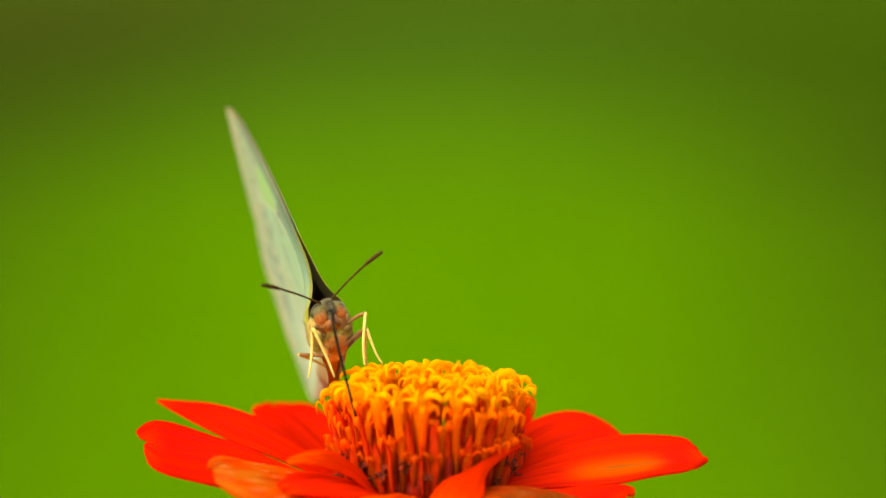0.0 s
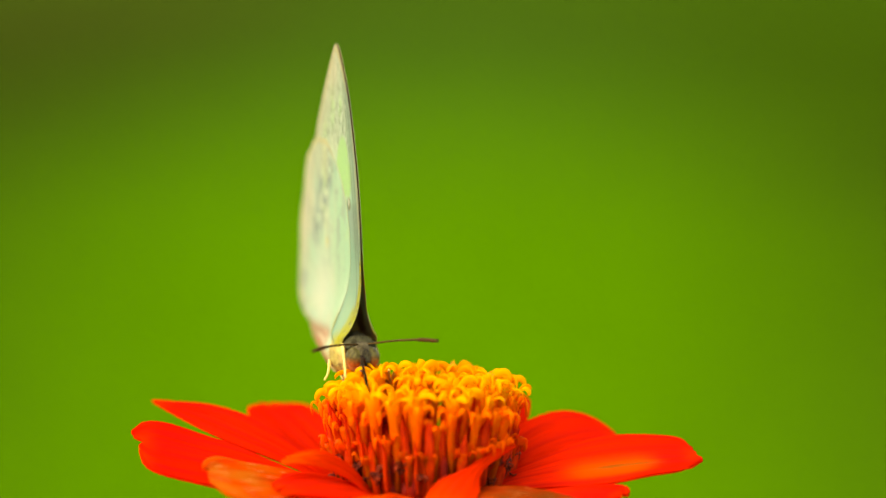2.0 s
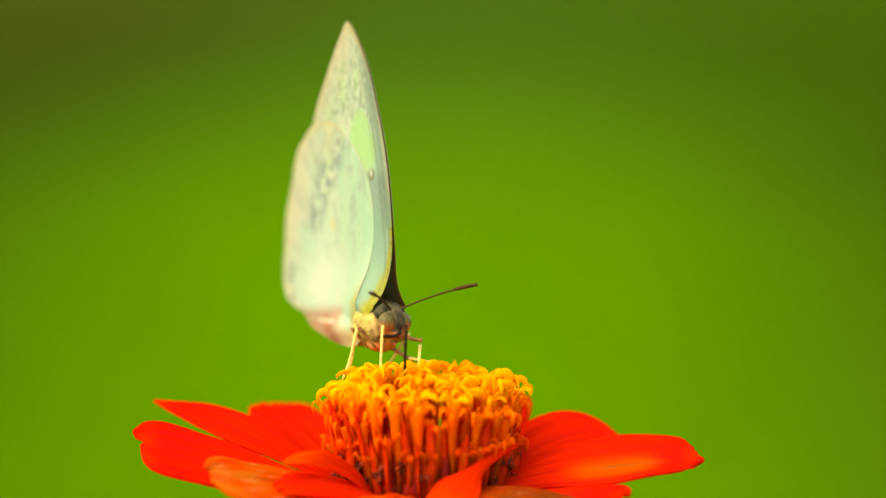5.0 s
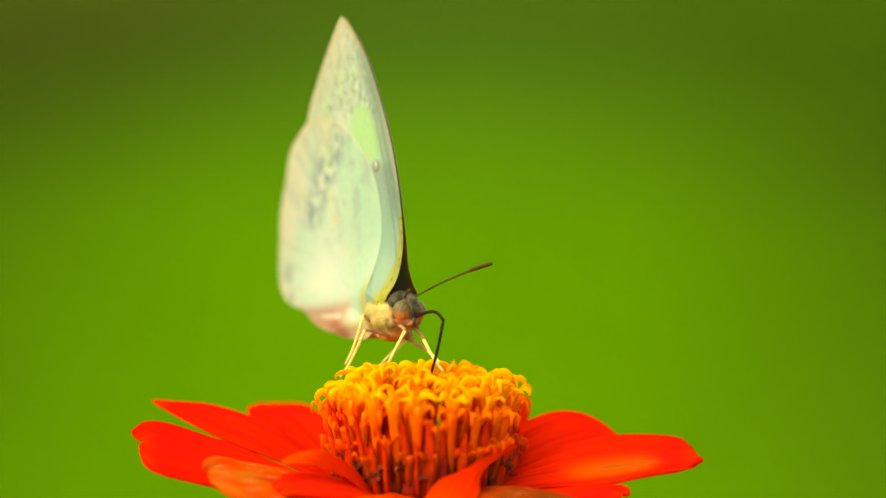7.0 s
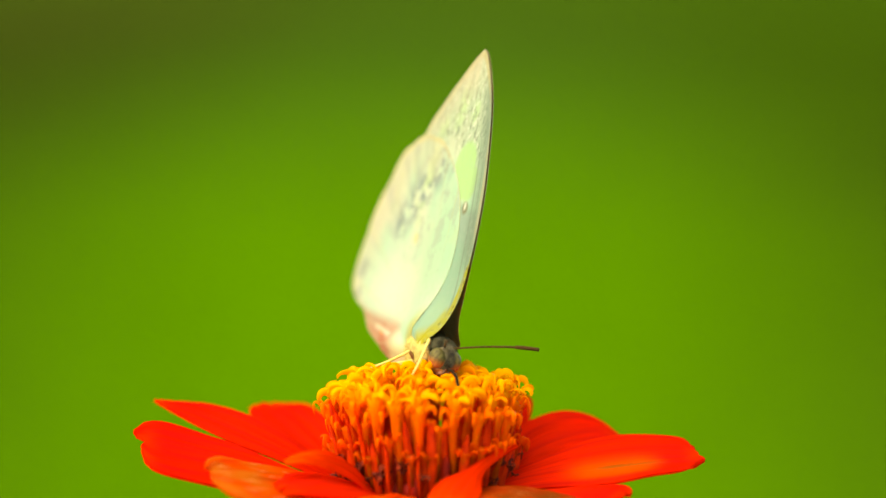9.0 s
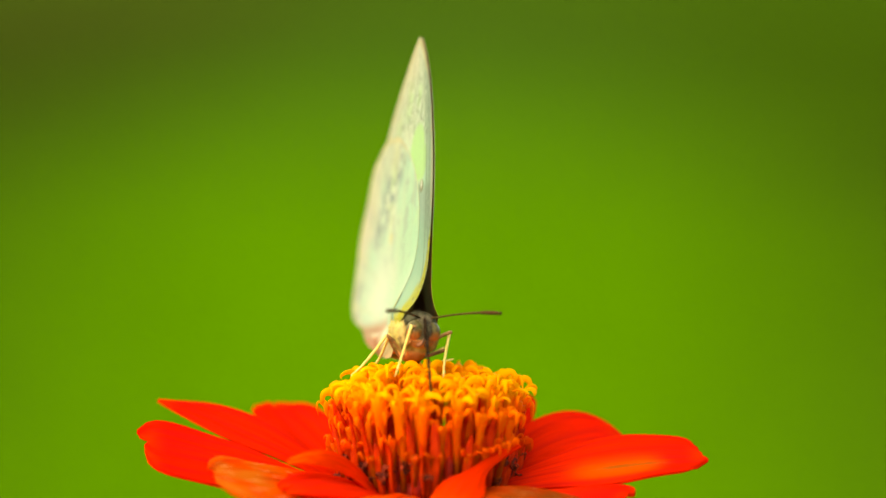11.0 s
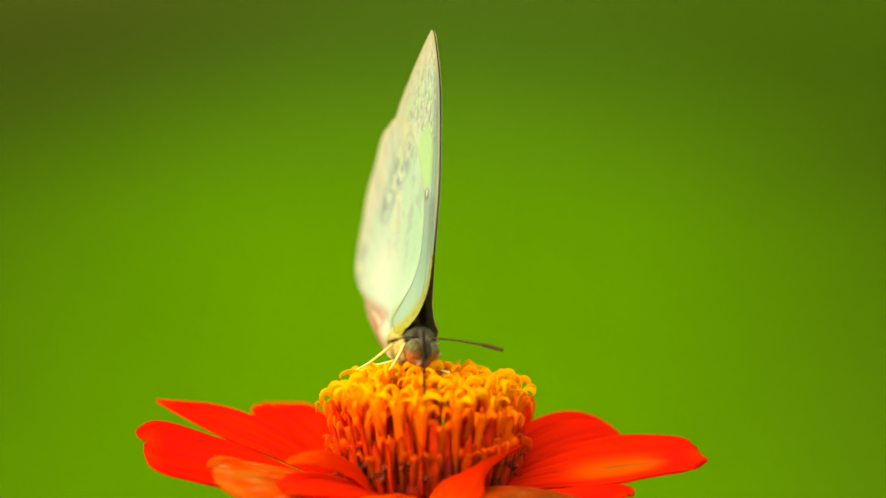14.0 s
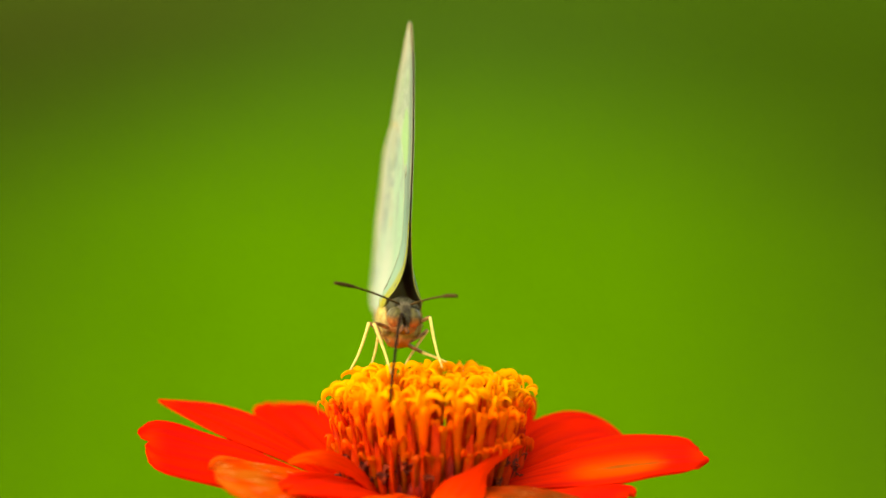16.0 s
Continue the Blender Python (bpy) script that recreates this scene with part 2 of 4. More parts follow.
        # grey-blue strip below the cell, fading to mint towards the root
        c = p.mix(times(p.step(pos[2], 0.0145, 0.0160, 1.0, 0.0), 0.9), c, (0.30, 0.50, 0.37))
        c = p.mix(times(p.step(pos[2], 0.0140, 0.0155, 1.0, 0.0), p.step(pos[2], 0.009, 0.0135), 0.6), c, (0.36, 0.43, 0.38))
        patch = p.math("MAXIMUM", blob(9.0, 19.3, 2.3, 3.1, 1.15), p.math("MAXIMUM", blob(6.6, 17.9, 1.5, 2.2, 1.2), blob(8.0, 17.2, 1.3, 2.0)))
        c = p.mix(times(patch, 0.9), c, (0.50, 0.80, 0.34))
        c = p.mix(times(blob(5.9, 15.0, 0.5, 1.0), 0.8), c, (0.26, 0.22, 0.12))
        c = p.mix(times(blob(6.0, 15.2, 0.1, 0.45, 1.6), 0.9), c, (0.90, 0.88, 0.74))
        c = p.mix(times(p.step(costa, 0.0042, 0.0012), p.step(pos[2], 0.006, 0.011), p.step(pos[2], 0.032, 0.028), 0.75), c, (0.22, 0.30, 0.22))
        # the leading edge: yellow at the root, then pale with two dark threads
        rim = p.step(p.math("ADD", costa, p.math("MULTIPLY", pos[2], 0.09)), 0.0011, 0.0016, 1.0, 0.0)
        c = p.mix(times(rim, p.step(pos[2], 0.012, 0.007), 0.95), c, (0.54, 0.49, 0.035))
        root = p.math("MAXIMUM", band(1.8, -1.2, 1.3, 2.6, 0.9, 1.5), band(1.3, 2.0, 0.3, 8.5, 0.65, 0.95))
        c = p.mix(times(root, 0.95), c, p.mix(p.step(p.noise(o, 1300.0, 2.0), 0.56, 0.66, 0.0, 0.7), (0.47, 0.43, 0.045), (0.22, 0.20, 0.045)))
        c = p.mix(times(p.step(costa, 0.0004, 0.0008, 1.0, 0.0), p.step(pos[2], 0.010, 0.014), 0.7), c, (0.52, 0.46, 0.28))
        c = p.mix(times(blob(2.4, -1.0, 0.8, 2.6), 0.9), c, (0.54, 0.48, 0.045))
        c = p.mix(times(blob(3.6, 2.4, 0.6, 2.2, 1.5), 0.5), c, (0.42, 0.60, 0.40))
        for at, wide in ((0.0012, 0.00010), (0.0024, 0.00012)):
            line = p.step(p.math("ABSOLUTE", p.math("SUBTRACT", costa, at)), wide * 2.4, wide * 0.6)
            c = p.mix(times(line, p.step(pos[2], 0.026, 0.018, 0.0, 0.55), p.step(pos[2], 0.001, 0.005)), c, (0.22, 0.28, 0.22))
        c = p.mix(times(p.step(uv[1], 0.960, 0.985), p.step(uv[0], 0.40, 0.50), 0.6), c, (0.62, 0.46, 0.18))
        c = p.mix(times(p.step(uv[1], 0.80, 0.97), p.step(uv[0], 0.55, 0.62), 0.5), c, (0.74, 0.62, 0.42))
    # veins fan out from the root
    vein = p.math("ABSOLUTE", p.math("SUBTRACT", p.math("FRACT", p.math("MULTIPLY", uv[0], 17.0 if hind else 23.0)), 0.5))
    thread = times(p.step(vein, 0.05, 0.015), p.step(uv[1], 0.45, 0.75, 0.0, 0.40))
    c = p.mix(thread, c, (0.66, 0.66, 0.36) if hind else (0.34, 0.40, 0.33))
    dust = p.noise(o, 1500.0, 3.0)
    c = p.mix(p.step(dust, 0.45, 0.75, 0.0, 0.25), c, (0.46, 0.54, 0.42))
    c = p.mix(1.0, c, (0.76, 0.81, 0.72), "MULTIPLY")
    fine = p.noise(o, 2600.0, 2.0)
    p.colour(c).bump(fine, 0.25, 0.00008)
    return p.thin(c, 0.45).mat


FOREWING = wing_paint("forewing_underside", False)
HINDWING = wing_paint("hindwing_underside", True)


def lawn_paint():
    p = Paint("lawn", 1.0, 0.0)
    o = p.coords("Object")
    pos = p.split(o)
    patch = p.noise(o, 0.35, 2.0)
    falloff_dark = p.mix(p.step(patch, 0.35, 0.65), (0.0200, 0.0400, 0.0032), (0.0300, 0.0720, 0.0030))
    # light falloff painted into the grass: bright mid-lawn, darker and browner far off and sideways
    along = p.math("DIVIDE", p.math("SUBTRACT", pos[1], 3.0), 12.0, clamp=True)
    falloff_bright = p.ramp(along, (0.0, (0.0535, 0.1557, 0.0037)), (0.10, (0.0540, 0.1593, 0.0037)), (0.20, (0.0522, 0.1488, 0.0044)), (0.30, (0.0488, 0.1304, 0.0053)),
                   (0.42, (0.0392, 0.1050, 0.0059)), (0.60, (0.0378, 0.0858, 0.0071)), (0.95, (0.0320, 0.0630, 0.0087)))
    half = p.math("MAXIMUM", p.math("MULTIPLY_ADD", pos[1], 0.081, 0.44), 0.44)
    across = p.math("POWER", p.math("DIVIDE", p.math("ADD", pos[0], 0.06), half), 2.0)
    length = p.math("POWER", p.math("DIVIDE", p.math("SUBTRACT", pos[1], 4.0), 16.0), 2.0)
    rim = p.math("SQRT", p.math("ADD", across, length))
    c = p.mix(p.step(rim, 0.16, 1.10), falloff_bright, falloff_dark)
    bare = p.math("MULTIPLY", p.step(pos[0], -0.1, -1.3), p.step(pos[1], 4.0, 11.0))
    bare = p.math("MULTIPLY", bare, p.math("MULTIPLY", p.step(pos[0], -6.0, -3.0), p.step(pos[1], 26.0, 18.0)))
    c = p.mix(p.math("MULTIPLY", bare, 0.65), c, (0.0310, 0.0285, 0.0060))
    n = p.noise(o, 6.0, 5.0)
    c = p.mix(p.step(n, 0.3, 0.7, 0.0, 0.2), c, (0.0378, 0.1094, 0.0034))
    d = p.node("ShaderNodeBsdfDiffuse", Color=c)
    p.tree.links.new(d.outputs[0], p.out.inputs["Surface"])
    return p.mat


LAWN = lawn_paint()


# ---- mesh helpers ----
def mesh_of(name, bm, *materials):
    me = bpy.data.meshes.new(name)
    bmesh.ops.recalc_face_normals(bm, faces=bm.faces)
    for f in bm.faces:
        f.smooth = True
    bm.to_mesh(me)
    bm.free()
    for m in materials:
        me.materials.append(m)
    return me


def part(name, bm, material, parent, label="", kind=""):
    me = bm if isinstance(bm, bpy.types.Mesh) else mesh_of(name, bm, *(material if isinstance(material, tuple) else (material,)))
    ob = new(name, me)
    ob.parent = parent
    return tagged(ob, label=label, kind=kind)


def curve_through(points, steps):
    """Catmull-Rom through points, open."""
    pts = [Vector(p) for p in points]
    pts = [2 * pts[0] - pts[1], *pts, 2 * pts[-1] - pts[-2]]
    out = []
    for i in range(1, len(pts) - 2):
        a, b, c, d = pts[i - 1:i + 3]
        for k in range(steps):
            s = k / steps
            out.append(0.5 * (2 * b + (c - a) * s + (2 * a - 5 * b + 4 * c - d) * s * s + (3 * b - a - 3 * c + d) * s ** 3))
    out.append(pts[-2])
    return out


def add_tube(bm, path, radii, sides=8, flat=1.0, caps=True):
    """A tube along path with a radius for each point."""
    rings, side = [], None
    for i, p in enumerate(path):
        along = (path[min(i + 1, len(path) - 1)] - path[max(i - 1, 0)]).normalized()
        if side is None:
            side = along.orthogonal().normalized()
        side = (side - along * side.dot(along)).normalized()
        other = along.cross(side)
        rings.append([bm.verts.new(p + radii[i] * (side * math.cos(a) + other * math.sin(a) * flat))
                      for a in (2 * math.pi * k / sides for k in range(sides))])
    for a, b in zip(rings, rings[1:]):
        for k in range(sides):
            bm.faces.new((a[k], a[(k + 1) % sides], b[(k + 1) % sides], b[k]))
    if caps:
        bm.faces.new(rings[0][::-1])
        bm.faces.new(rings[-1])
    return rings


def add_ball(bm, centre, radii, turn=None, u=20, v=14):
    m = Matrix.Translation(centre) @ (turn or Matrix()) @ Matrix.Diagonal((*radii, 1.0))
    bmesh.ops.create_uvsphere(bm, u_segments=u, v_segments=v, radius=1.0, matrix=m)


def thicken(bm, grid, normals, depth, uvs, mats=(0, 0)):
    """Closes a grid of points into a thin solid; grid[i][j], with uvs alike."""
    layer = bm.loops.layers.uv.verify()
    n, m = len(grid), len(grid[0])
    top = [[bm.verts.new(grid[i][j] + normals[i][j] * depth * 0.5) for j in range(m)] for i in range(n)]
    low = [[bm.verts.new(grid[i][j] - normals[i][j] * depth * 0.5) for j in range(m)] for i in range(n)]

    def face(corner, keys, mat):
        if len(set(corner)) < 3:
            return
        f = bm.faces.new(corner)
        f.material_index = mat
        for loop, key in zip(f.loops, keys):
            loop[layer].uv = uvs[key[0]][key[1]]

    for i in range(n - 1):
        for j in range(m - 1):
            k = ((i, j), (i + 1, j), (i + 1, j + 1), (i, j + 1))
            face([top[a][b] for a, b in k], k, mats[0])
            face([low[a][b] for a, b in k[::-1]], k[::-1], mats[1])
    rim = [(i, 0) for i in range(n)] + [(n - 1, j) for j in range(1, m)] + [(i, m - 1) for i in range(n - 2, -1, -1)] + \
          [(0, j) for j in range(m - 2, 0, -1)]
    for a, b in zip(rim, rim[1:] + rim[:1]):
        face([top[a[0]][a[1]], low[a[0]][a[1]], low[b[0]][b[1]], top[b[0]][b[1]]], (a, a, b, b), mats[0])
        for sheet in (top, low):
            edge = bm.edges.get((sheet[a[0]][a[1]], sheet[b[0]][b[1]]))
            if edge:
                edge.smooth = False


def grid_normals(grid):
    n, m = len(grid), len(grid[0])
    out = []
    for i in range(n):
        row = []
        for j in range(m):
            a = grid[min(i + 1, n - 1)][j] - grid[max(i - 1, 0)][j]
            b = grid[i][min(j + 1, m - 1)] - grid[i][max(j - 1, 0)]
            row.append(a.cross(b).normalized())
        out.append(row)
    return out


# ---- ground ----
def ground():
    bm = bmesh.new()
    # the lawn's colour carries a painted falloff of light outwards
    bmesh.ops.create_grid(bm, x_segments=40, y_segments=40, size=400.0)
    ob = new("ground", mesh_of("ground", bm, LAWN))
    tagged(ob, label="bright green lawn with a painted falloff of light towards its far end and sides", category="lawn", kind="structure")


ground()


def grass():
    """Short blades over the near lawn, one object."""
    rng = np.random.default_rng(5)
    n = 60000
    x, y = rng.uniform(-3.0, 3.0, n), rng.uniform(-2.0, 13.0, n)
    h, turn = rng.uniform(0.02, 0.05, n), rng.uniform(0, 2 * np.pi, n)
    lean = rng.uniform(-0.025, 0.025, (n, 2))
    wide = rng.uniform(0.002, 0.004, n)
    ends = np.zeros((n, 3, 3))
    ends[:, 0] = np.stack([x - wide * np.cos(turn), y - wide * np.sin(turn), np.full(n, -0.002)], -1)
    ends[:, 1] = np.stack([x + wide * np.cos(turn), y + wide * np.sin(turn), np.full(n, -0.002)], -1)
    ends[:, 2] = np.stack([x + lean[:, 0], y + lean[:, 1], h], -1)
    me = bpy.data.meshes.new("grass")
    me.from_pydata(ends.reshape(-1, 3).tolist(), [], np.arange(3 * n).reshape(-1, 3).tolist())
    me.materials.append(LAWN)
    tagged(new("grass", me), label="short blades of green lawn grass growing from the ground", category="grass", kind="stuff")


grass()


# ---- flower ----
flower = new("zinnia_flower")
tagged(flower, label="orange-red zinnia in bloom on a green stem rooted in the lawn", category="flower")


def petal(base, mid, tip, width, face, camber, material, label="", notch=0.4, ripple=1.0, foot=0.45, twist=0.0, skew=0.0, taper=1.0, point=False, crease=0.65, blunt=2.6, belly=0.0):
    """A ray petal whose midrib runs through three points (mm from the flower's axis); face: degrees by which the blade leans over."""
    n, m = 30, 15
    base, mid, tip = Vector(base), Vector(mid), Vector(tip)
    knee = 2 * mid - (base + tip) / 2
    rng = random.Random(int(abs(tip.x) * 71 + abs(tip.y) * 13))
    phase, fold = rng.uniform(0, 6.28), rng.uniform(0.05, 0.35)
    grid, uvs = [], []
    for i in range(n):
        f = i / (n - 1)
        at_rib = base * (1 - f) ** 2 + knee * 2 * f * (1 - f) + tip * f * f
        along = ((knee - base) * (1 - f) + (tip - knee) * f).normalized()
        side = along.cross(Vector((0, 0, 1))).normalized()
        up = side.cross(along)
        lean = radians(face + twist * (f - 0.5)) * (1 if side.y < 0.2 else -1)
        side, up = side * math.cos(lean) - up * math.sin(lean), up * math.cos(lean) + side * math.sin(lean)
        wide = foot + (1 - foot) * math.sin(min(1.0, f / 0.6) * math.pi / 2) ** taper
        if point:
            half = 0.5 * width * wide * (1.0 if f < 0.4 else max(0.02, 1 - ((f - 0.4) / 0.605) ** 2.0))
        else:
            half = 0.5 * width * wide * (1.0 if f < 0.6 else math.sqrt(max(0.0, 1 - ((f - 0.6) / 0.405) ** blunt)))
        row, keys = [], []
        for j in range(m):
            g = 2 * j / (m - 1) - 1
            back = notch * 3.2 * max(0.0, 1 - 2.2 * abs(g + 0.15)) * max(0.0, (f - 0.82) / 0.18) ** 2 + 0.22 * math.sin(6 * g + phase) * f ** 6 + skew * max(0.0, 0.2 - g) * f ** 8
            h = camber * (0.35 - g * g) * math.sin(f * 2.4 + 0.45) + (0.20 * math.cos(g * 11 + phase) + 0.10 * math.sin(g * 23 + phase)) * f * (1.15 - f) \
                - crease * (math.exp(-((g - fold) / 0.13) ** 2) + 0.6 * math.exp(-((g + 0.55 - fold) / 0.16) ** 2)) * math.sin(math.pi * min(1.0, f * 1.05)) \
                + ripple * 0.30 * math.sin(f * 6.5 + phase + 2 * g) * abs(g) * f
            row.append((at_rib + side * half * g * (1.0 - belly * f * max(0.0, g)) + up * h - along * back) * MM)
            keys.append((j / (m - 1), f))
        grid.append(row)
        uvs.append(keys)
    bm = bmesh.new()
    thicken(bm, grid, grid_normals(grid), 0.40 * MM, uvs)
    ob = part("petal", bm, material, flower, label)
    ob.location = (0, 0, HEIGHT)
    return ob


def petals():
    red, faded, dull = PETAL_RED, PETAL_FADED, PETAL_DULL
    petal((9.0, -3.0, -0.6), (21.6, -1.8, 2.1), (32.0, -2.6, 2.2), 12.6, 19, 1.0, PETAL_STREAKED, "red petal with an orange streak", notch=0.0, twist=-8, skew=1.6, foot=0.3, taper=1.5, belly=0.35, blunt=5.0)
    petal((8.0, 1.0, -1.6), (15.6, 4.8, 1.8), (23.4, 9.0, 2.4), 13.6, 29, 1.2, red, notch=0.1, foot=0.35)
    petal((10.0, -6.0, -1.8), (16.4, -9.6, -0.7), (22.6, -12.6, -0.5), 8.5, 6, 1.0, red, taper=1.3, foot=0.3, blunt=6.0, notch=0.1)
    petal((-8.0, -1.0, -2.0), (-20.8, -2.0, 1.3), (-33.4, -3.0, 4.5), 11.8, 19, 1.0, red, notch=0.4, twist=8, skew=1.0, foot=0.10, taper=2.7, blunt=5.0)
    petal((-8.5, 3.0, -2.6), (-21.0, 6.5, 4.0), (-32.0, 12.0, 6.6), 5.8, 20, 0.4, red, notch=0.0, point=True, foot=0.2)
    petal((-8.0, 6.5, -2.5), (-14.2, 14.0, 2.4), (-18.8, 20.5, 5.0), 8.2, 3, -0.4, red, notch=0.1, blunt=7.0, foot=0.7)
    petal((-1.0, 7.0, -2.5), (-2.0, 17.0, -1.4), (-4.0, 27.0, -1.0), 12.0, 0, 0.8, red)
    petal((5.5, 7.0, -1.9), (9.6, 12.5, 3.6), (10.6, 15.0, 7.2), 5.0, 0, 0.8, red, "red petal standing up behind the disc")
    petal((-6.5, -4.5, -2.0), (-15.5, -10.0, 0.7), (-24.0, -14.0, 2.4), 13.5, 15, 1.6, faded, "petal fading to orange, with paler veins", notch=0.1)
    petal((-5.6, -7.4, -1.8), (-10.2, -10.2, 3.3), (-15.6, -12.5, 3.3), 2.6, 20, 1.2, PETAL_ORANGE, "orange petal, arched and curled down", notch=0.1, foot=0.6)
    petal((-5.0, -5.5, -1.8), (-11.0, -10.5, 0.8), (-16.0, -15.0, 0.5), 10.0, 8, 1.0, red, "red petal under an arched one")
    petal((-2.2, -7.5, -1.8), (-4.6, -15.0, -0.8), (-6.6, -23.0, -2.0), 11.0, 0, 1.4, faded, "petal fading to orange, with paler veins")
    petal((10.2, -6.5, 4.4), (4.7, -12.4, 1.3), (0.8, -20.5, -3.4), 5.2, 16, 0.5, PETAL_ORANGE, "narrow folded petal, orange towards its tip", foot=0.24, crease=0.2, taper=12.0)
    petal((6.0, -7.0, -1.0), (10.6, -12.5, -0.2), (15.2, -19.0, -1.2), 12.0, 0, 1.4, dull, "dull brownish orange petal")


petals()


def floret_mesh(rng, height, spread, fat):
    """A slender tubular floret that opens into five broad, recurved lobes; its foot at z = 0."""
    bm = bmesh.new()
    h = height
    bend = Vector((rng.uniform(-0.35, 0.35), rng.uniform(-0.35, 0.35), 0))
    path = [Vector((0, 0, 0)), Vector((0, 0, h * 0.3)) + bend * 0.3, Vector((0, 0, h * 0.6)) + bend * 0.8, Vector((0, 0, h * 0.8)) + bend, Vector((0, 0, h * 0.92)) + bend, Vector((0, 0, h)) + bend]
    add_tube(bm, [p * MM for p in path], [r * MM * fat for r in (0.42, 0.52, 0.60, 0.72, 0.95, 1.10)], 10)
    top = Vector((0, 0, h - 0.25)) + bend
    start = rng.uniform(0, 6.28)
    for k in range(5):
        a = start + k * 2 * math.pi / 5 + rng.uniform(-0.25, 0.25)
        out = Vector((math.cos(a), math.sin(a), 0))
        reach = spread * rng.uniform(0.75, 1.35)
        curl = rng.uniform(0.15, 1.15)
        lift = rng.uniform(0.7, 1.15)
        pts = [top + out * 0.70, top + out * 0.95 + Vector((0, 0, 0.45 * lift)), top + out * (0.95 + 0.5 * reach) + Vector((0, 0, 0.8 * lift)),
               top + out * (1.0 + 1.0 * reach) + Vector((0, 0, 0.8 * lift - 0.15 * curl)), top + out * (1.0 + 1.35 * reach) + Vector((0, 0, 0.65 * lift - 0.75 * curl)),
               top + out * (0.95 + 1.35 * reach) + Vector((0, 0, 0.5 * lift - 1.3 * curl))]
        smooth = [p * MM for p in curve_through(pts, 2)]
        wide = [0.42, 0.46, 0.49, 0.50, 0.49, 0.46, 0.42, 0.36, 0.29, 0.19, 0.06]
        add_tube(bm, smooth, [w * MM * fat for w in wide], 8, 0.36)
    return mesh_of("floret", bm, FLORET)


# Two sight lines that pass under the lobes and between the tubes: x, then z at y = 0 and its fall, in mm.
CLEAR = ((-3.4, 11.0), (1.6, 10.2))


def disc():
    rng = random.Random(4)
    bm = bmesh.new()
    add_tube(bm, [Vector((0, 0, z)) * MM for z in (-4.5, -3.0, -1.2, 0.0, 1.4, 2.4, 3.0)], [r * MM for r in (2.0, 7.0, 9.2, 9.0, 7.0, 4.0, 1.0)], 40)
    core = part("receptacle", bm, CHAFF, flower, "dark red-brown floret base")
    core.location = (0, 0, HEIGHT)
    tall = [floret_mesh(rng, h, s, f) for h, s, f in ((11.2, 0.95, 0.88), (10.7, 0.85, 0.92), (11.6, 1.1, 0.86), (10.3, 0.85, 0.88), (11.1, 1.2, 0.88))]
    mid = [floret_mesh(rng, h, s, f) for h, s, f in ((8.0, 0.38, 0.66), (6.8, 0.32, 0.62), (8.8, 0.5, 0.70), (9.4, 0.55, 0.72), (7.4, 0.2, 0.64))]
    low = [floret_mesh(rng, h, s, f) for h, s, f in ((4.6, 0.40, 0.62), (3.6, 0.30, 0.58), (5.6, 0.42, 0.64))]
    # rings: count, radius of the feet, outward lean, height of the feet, kinds, first angle
    for count, r, lean, z, kinds, start in ((6, 2.4, 4, 0.9, tall, 0), (12, 4.9, 5, 0.7, tall, 5), (17, 7.0, 6, 0.3, tall, 10), (23, 8.5, 7, -0.4, tall, 3),
                                            (30, 9.2, 8, -0.2, mid, 2), (24, 9.8, 12, 0.2, low, 8)):
        for i in range(count):
            a = radians(start + (i + rng.uniform(-0.28, 0.28)) * 360 / count)
            rr, tip = r + rng.uniform(-0.5, 0.5), radians(lean + rng.uniform(-5, 5))
            foot = Vector((rr * math.cos(a), rr * math.sin(a), z - 0.25 + rng.uniform(-0.6, 0.4) - 0.13 * max(0.0, rr * math.sin(a) + 2.0)))
            kind, spin = rng.choice(kinds), rng.uniform(0, 6.28)
            rise = 11.2 if kinds is tall else 8.0 if kinds is mid else 4.6
            for x, level in CLEAR:
                head = foot + Vector((math.cos(a) * math.sin(tip), math.sin(a) * math.sin(tip), math.cos(tip))) * rise
                free = 2.2 if kinds is tall and head.y < -2.0 else 1.8
                if abs(head.x - x) < free and head.z > level - 1.0:
                    foot.x += (x + math.copysign(free, head.x - x) - head.x) * 0.9
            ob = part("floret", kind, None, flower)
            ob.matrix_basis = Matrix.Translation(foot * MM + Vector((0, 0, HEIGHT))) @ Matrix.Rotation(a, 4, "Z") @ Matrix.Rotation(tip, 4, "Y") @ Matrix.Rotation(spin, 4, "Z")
    curls = []
    for k in range(3):
        bm = bmesh.new()
        for q in range(5):
            a = q * 1.26 + k
            pts = curve_through([Vector((0, 0, 0)), Vector((0.5 * math.cos(a), 0.5 * math.sin(a), 0.5)), Vector((0.9 * math.cos(a + 0.5), 0.9 * math.sin(a + 0.5), 0.3 + 0.2 * q)), Vector((0.5 * math.cos(a + 1.2), 0.5 * math.sin(a + 1.2), 0.1 + 0.25 * q))], 3)
            add_tube(bm, [p * MM for p in pts], [w * MM for w in (0.32, 0.30, 0.28, 0.26, 0.25, 0.24, 0.22, 0.20, 0.16, 0.08)], 6, 0.6)
        curls.append(mesh_of("wilted_floret", bm, WILTED))
    for i in range(64):
        a = rng.uniform(0, 6.28)
        r = rng.uniform(9.6, 11.0)
        ob = part("wilted_floret", rng.choice(curls), None, flower, "brown wilted floret")
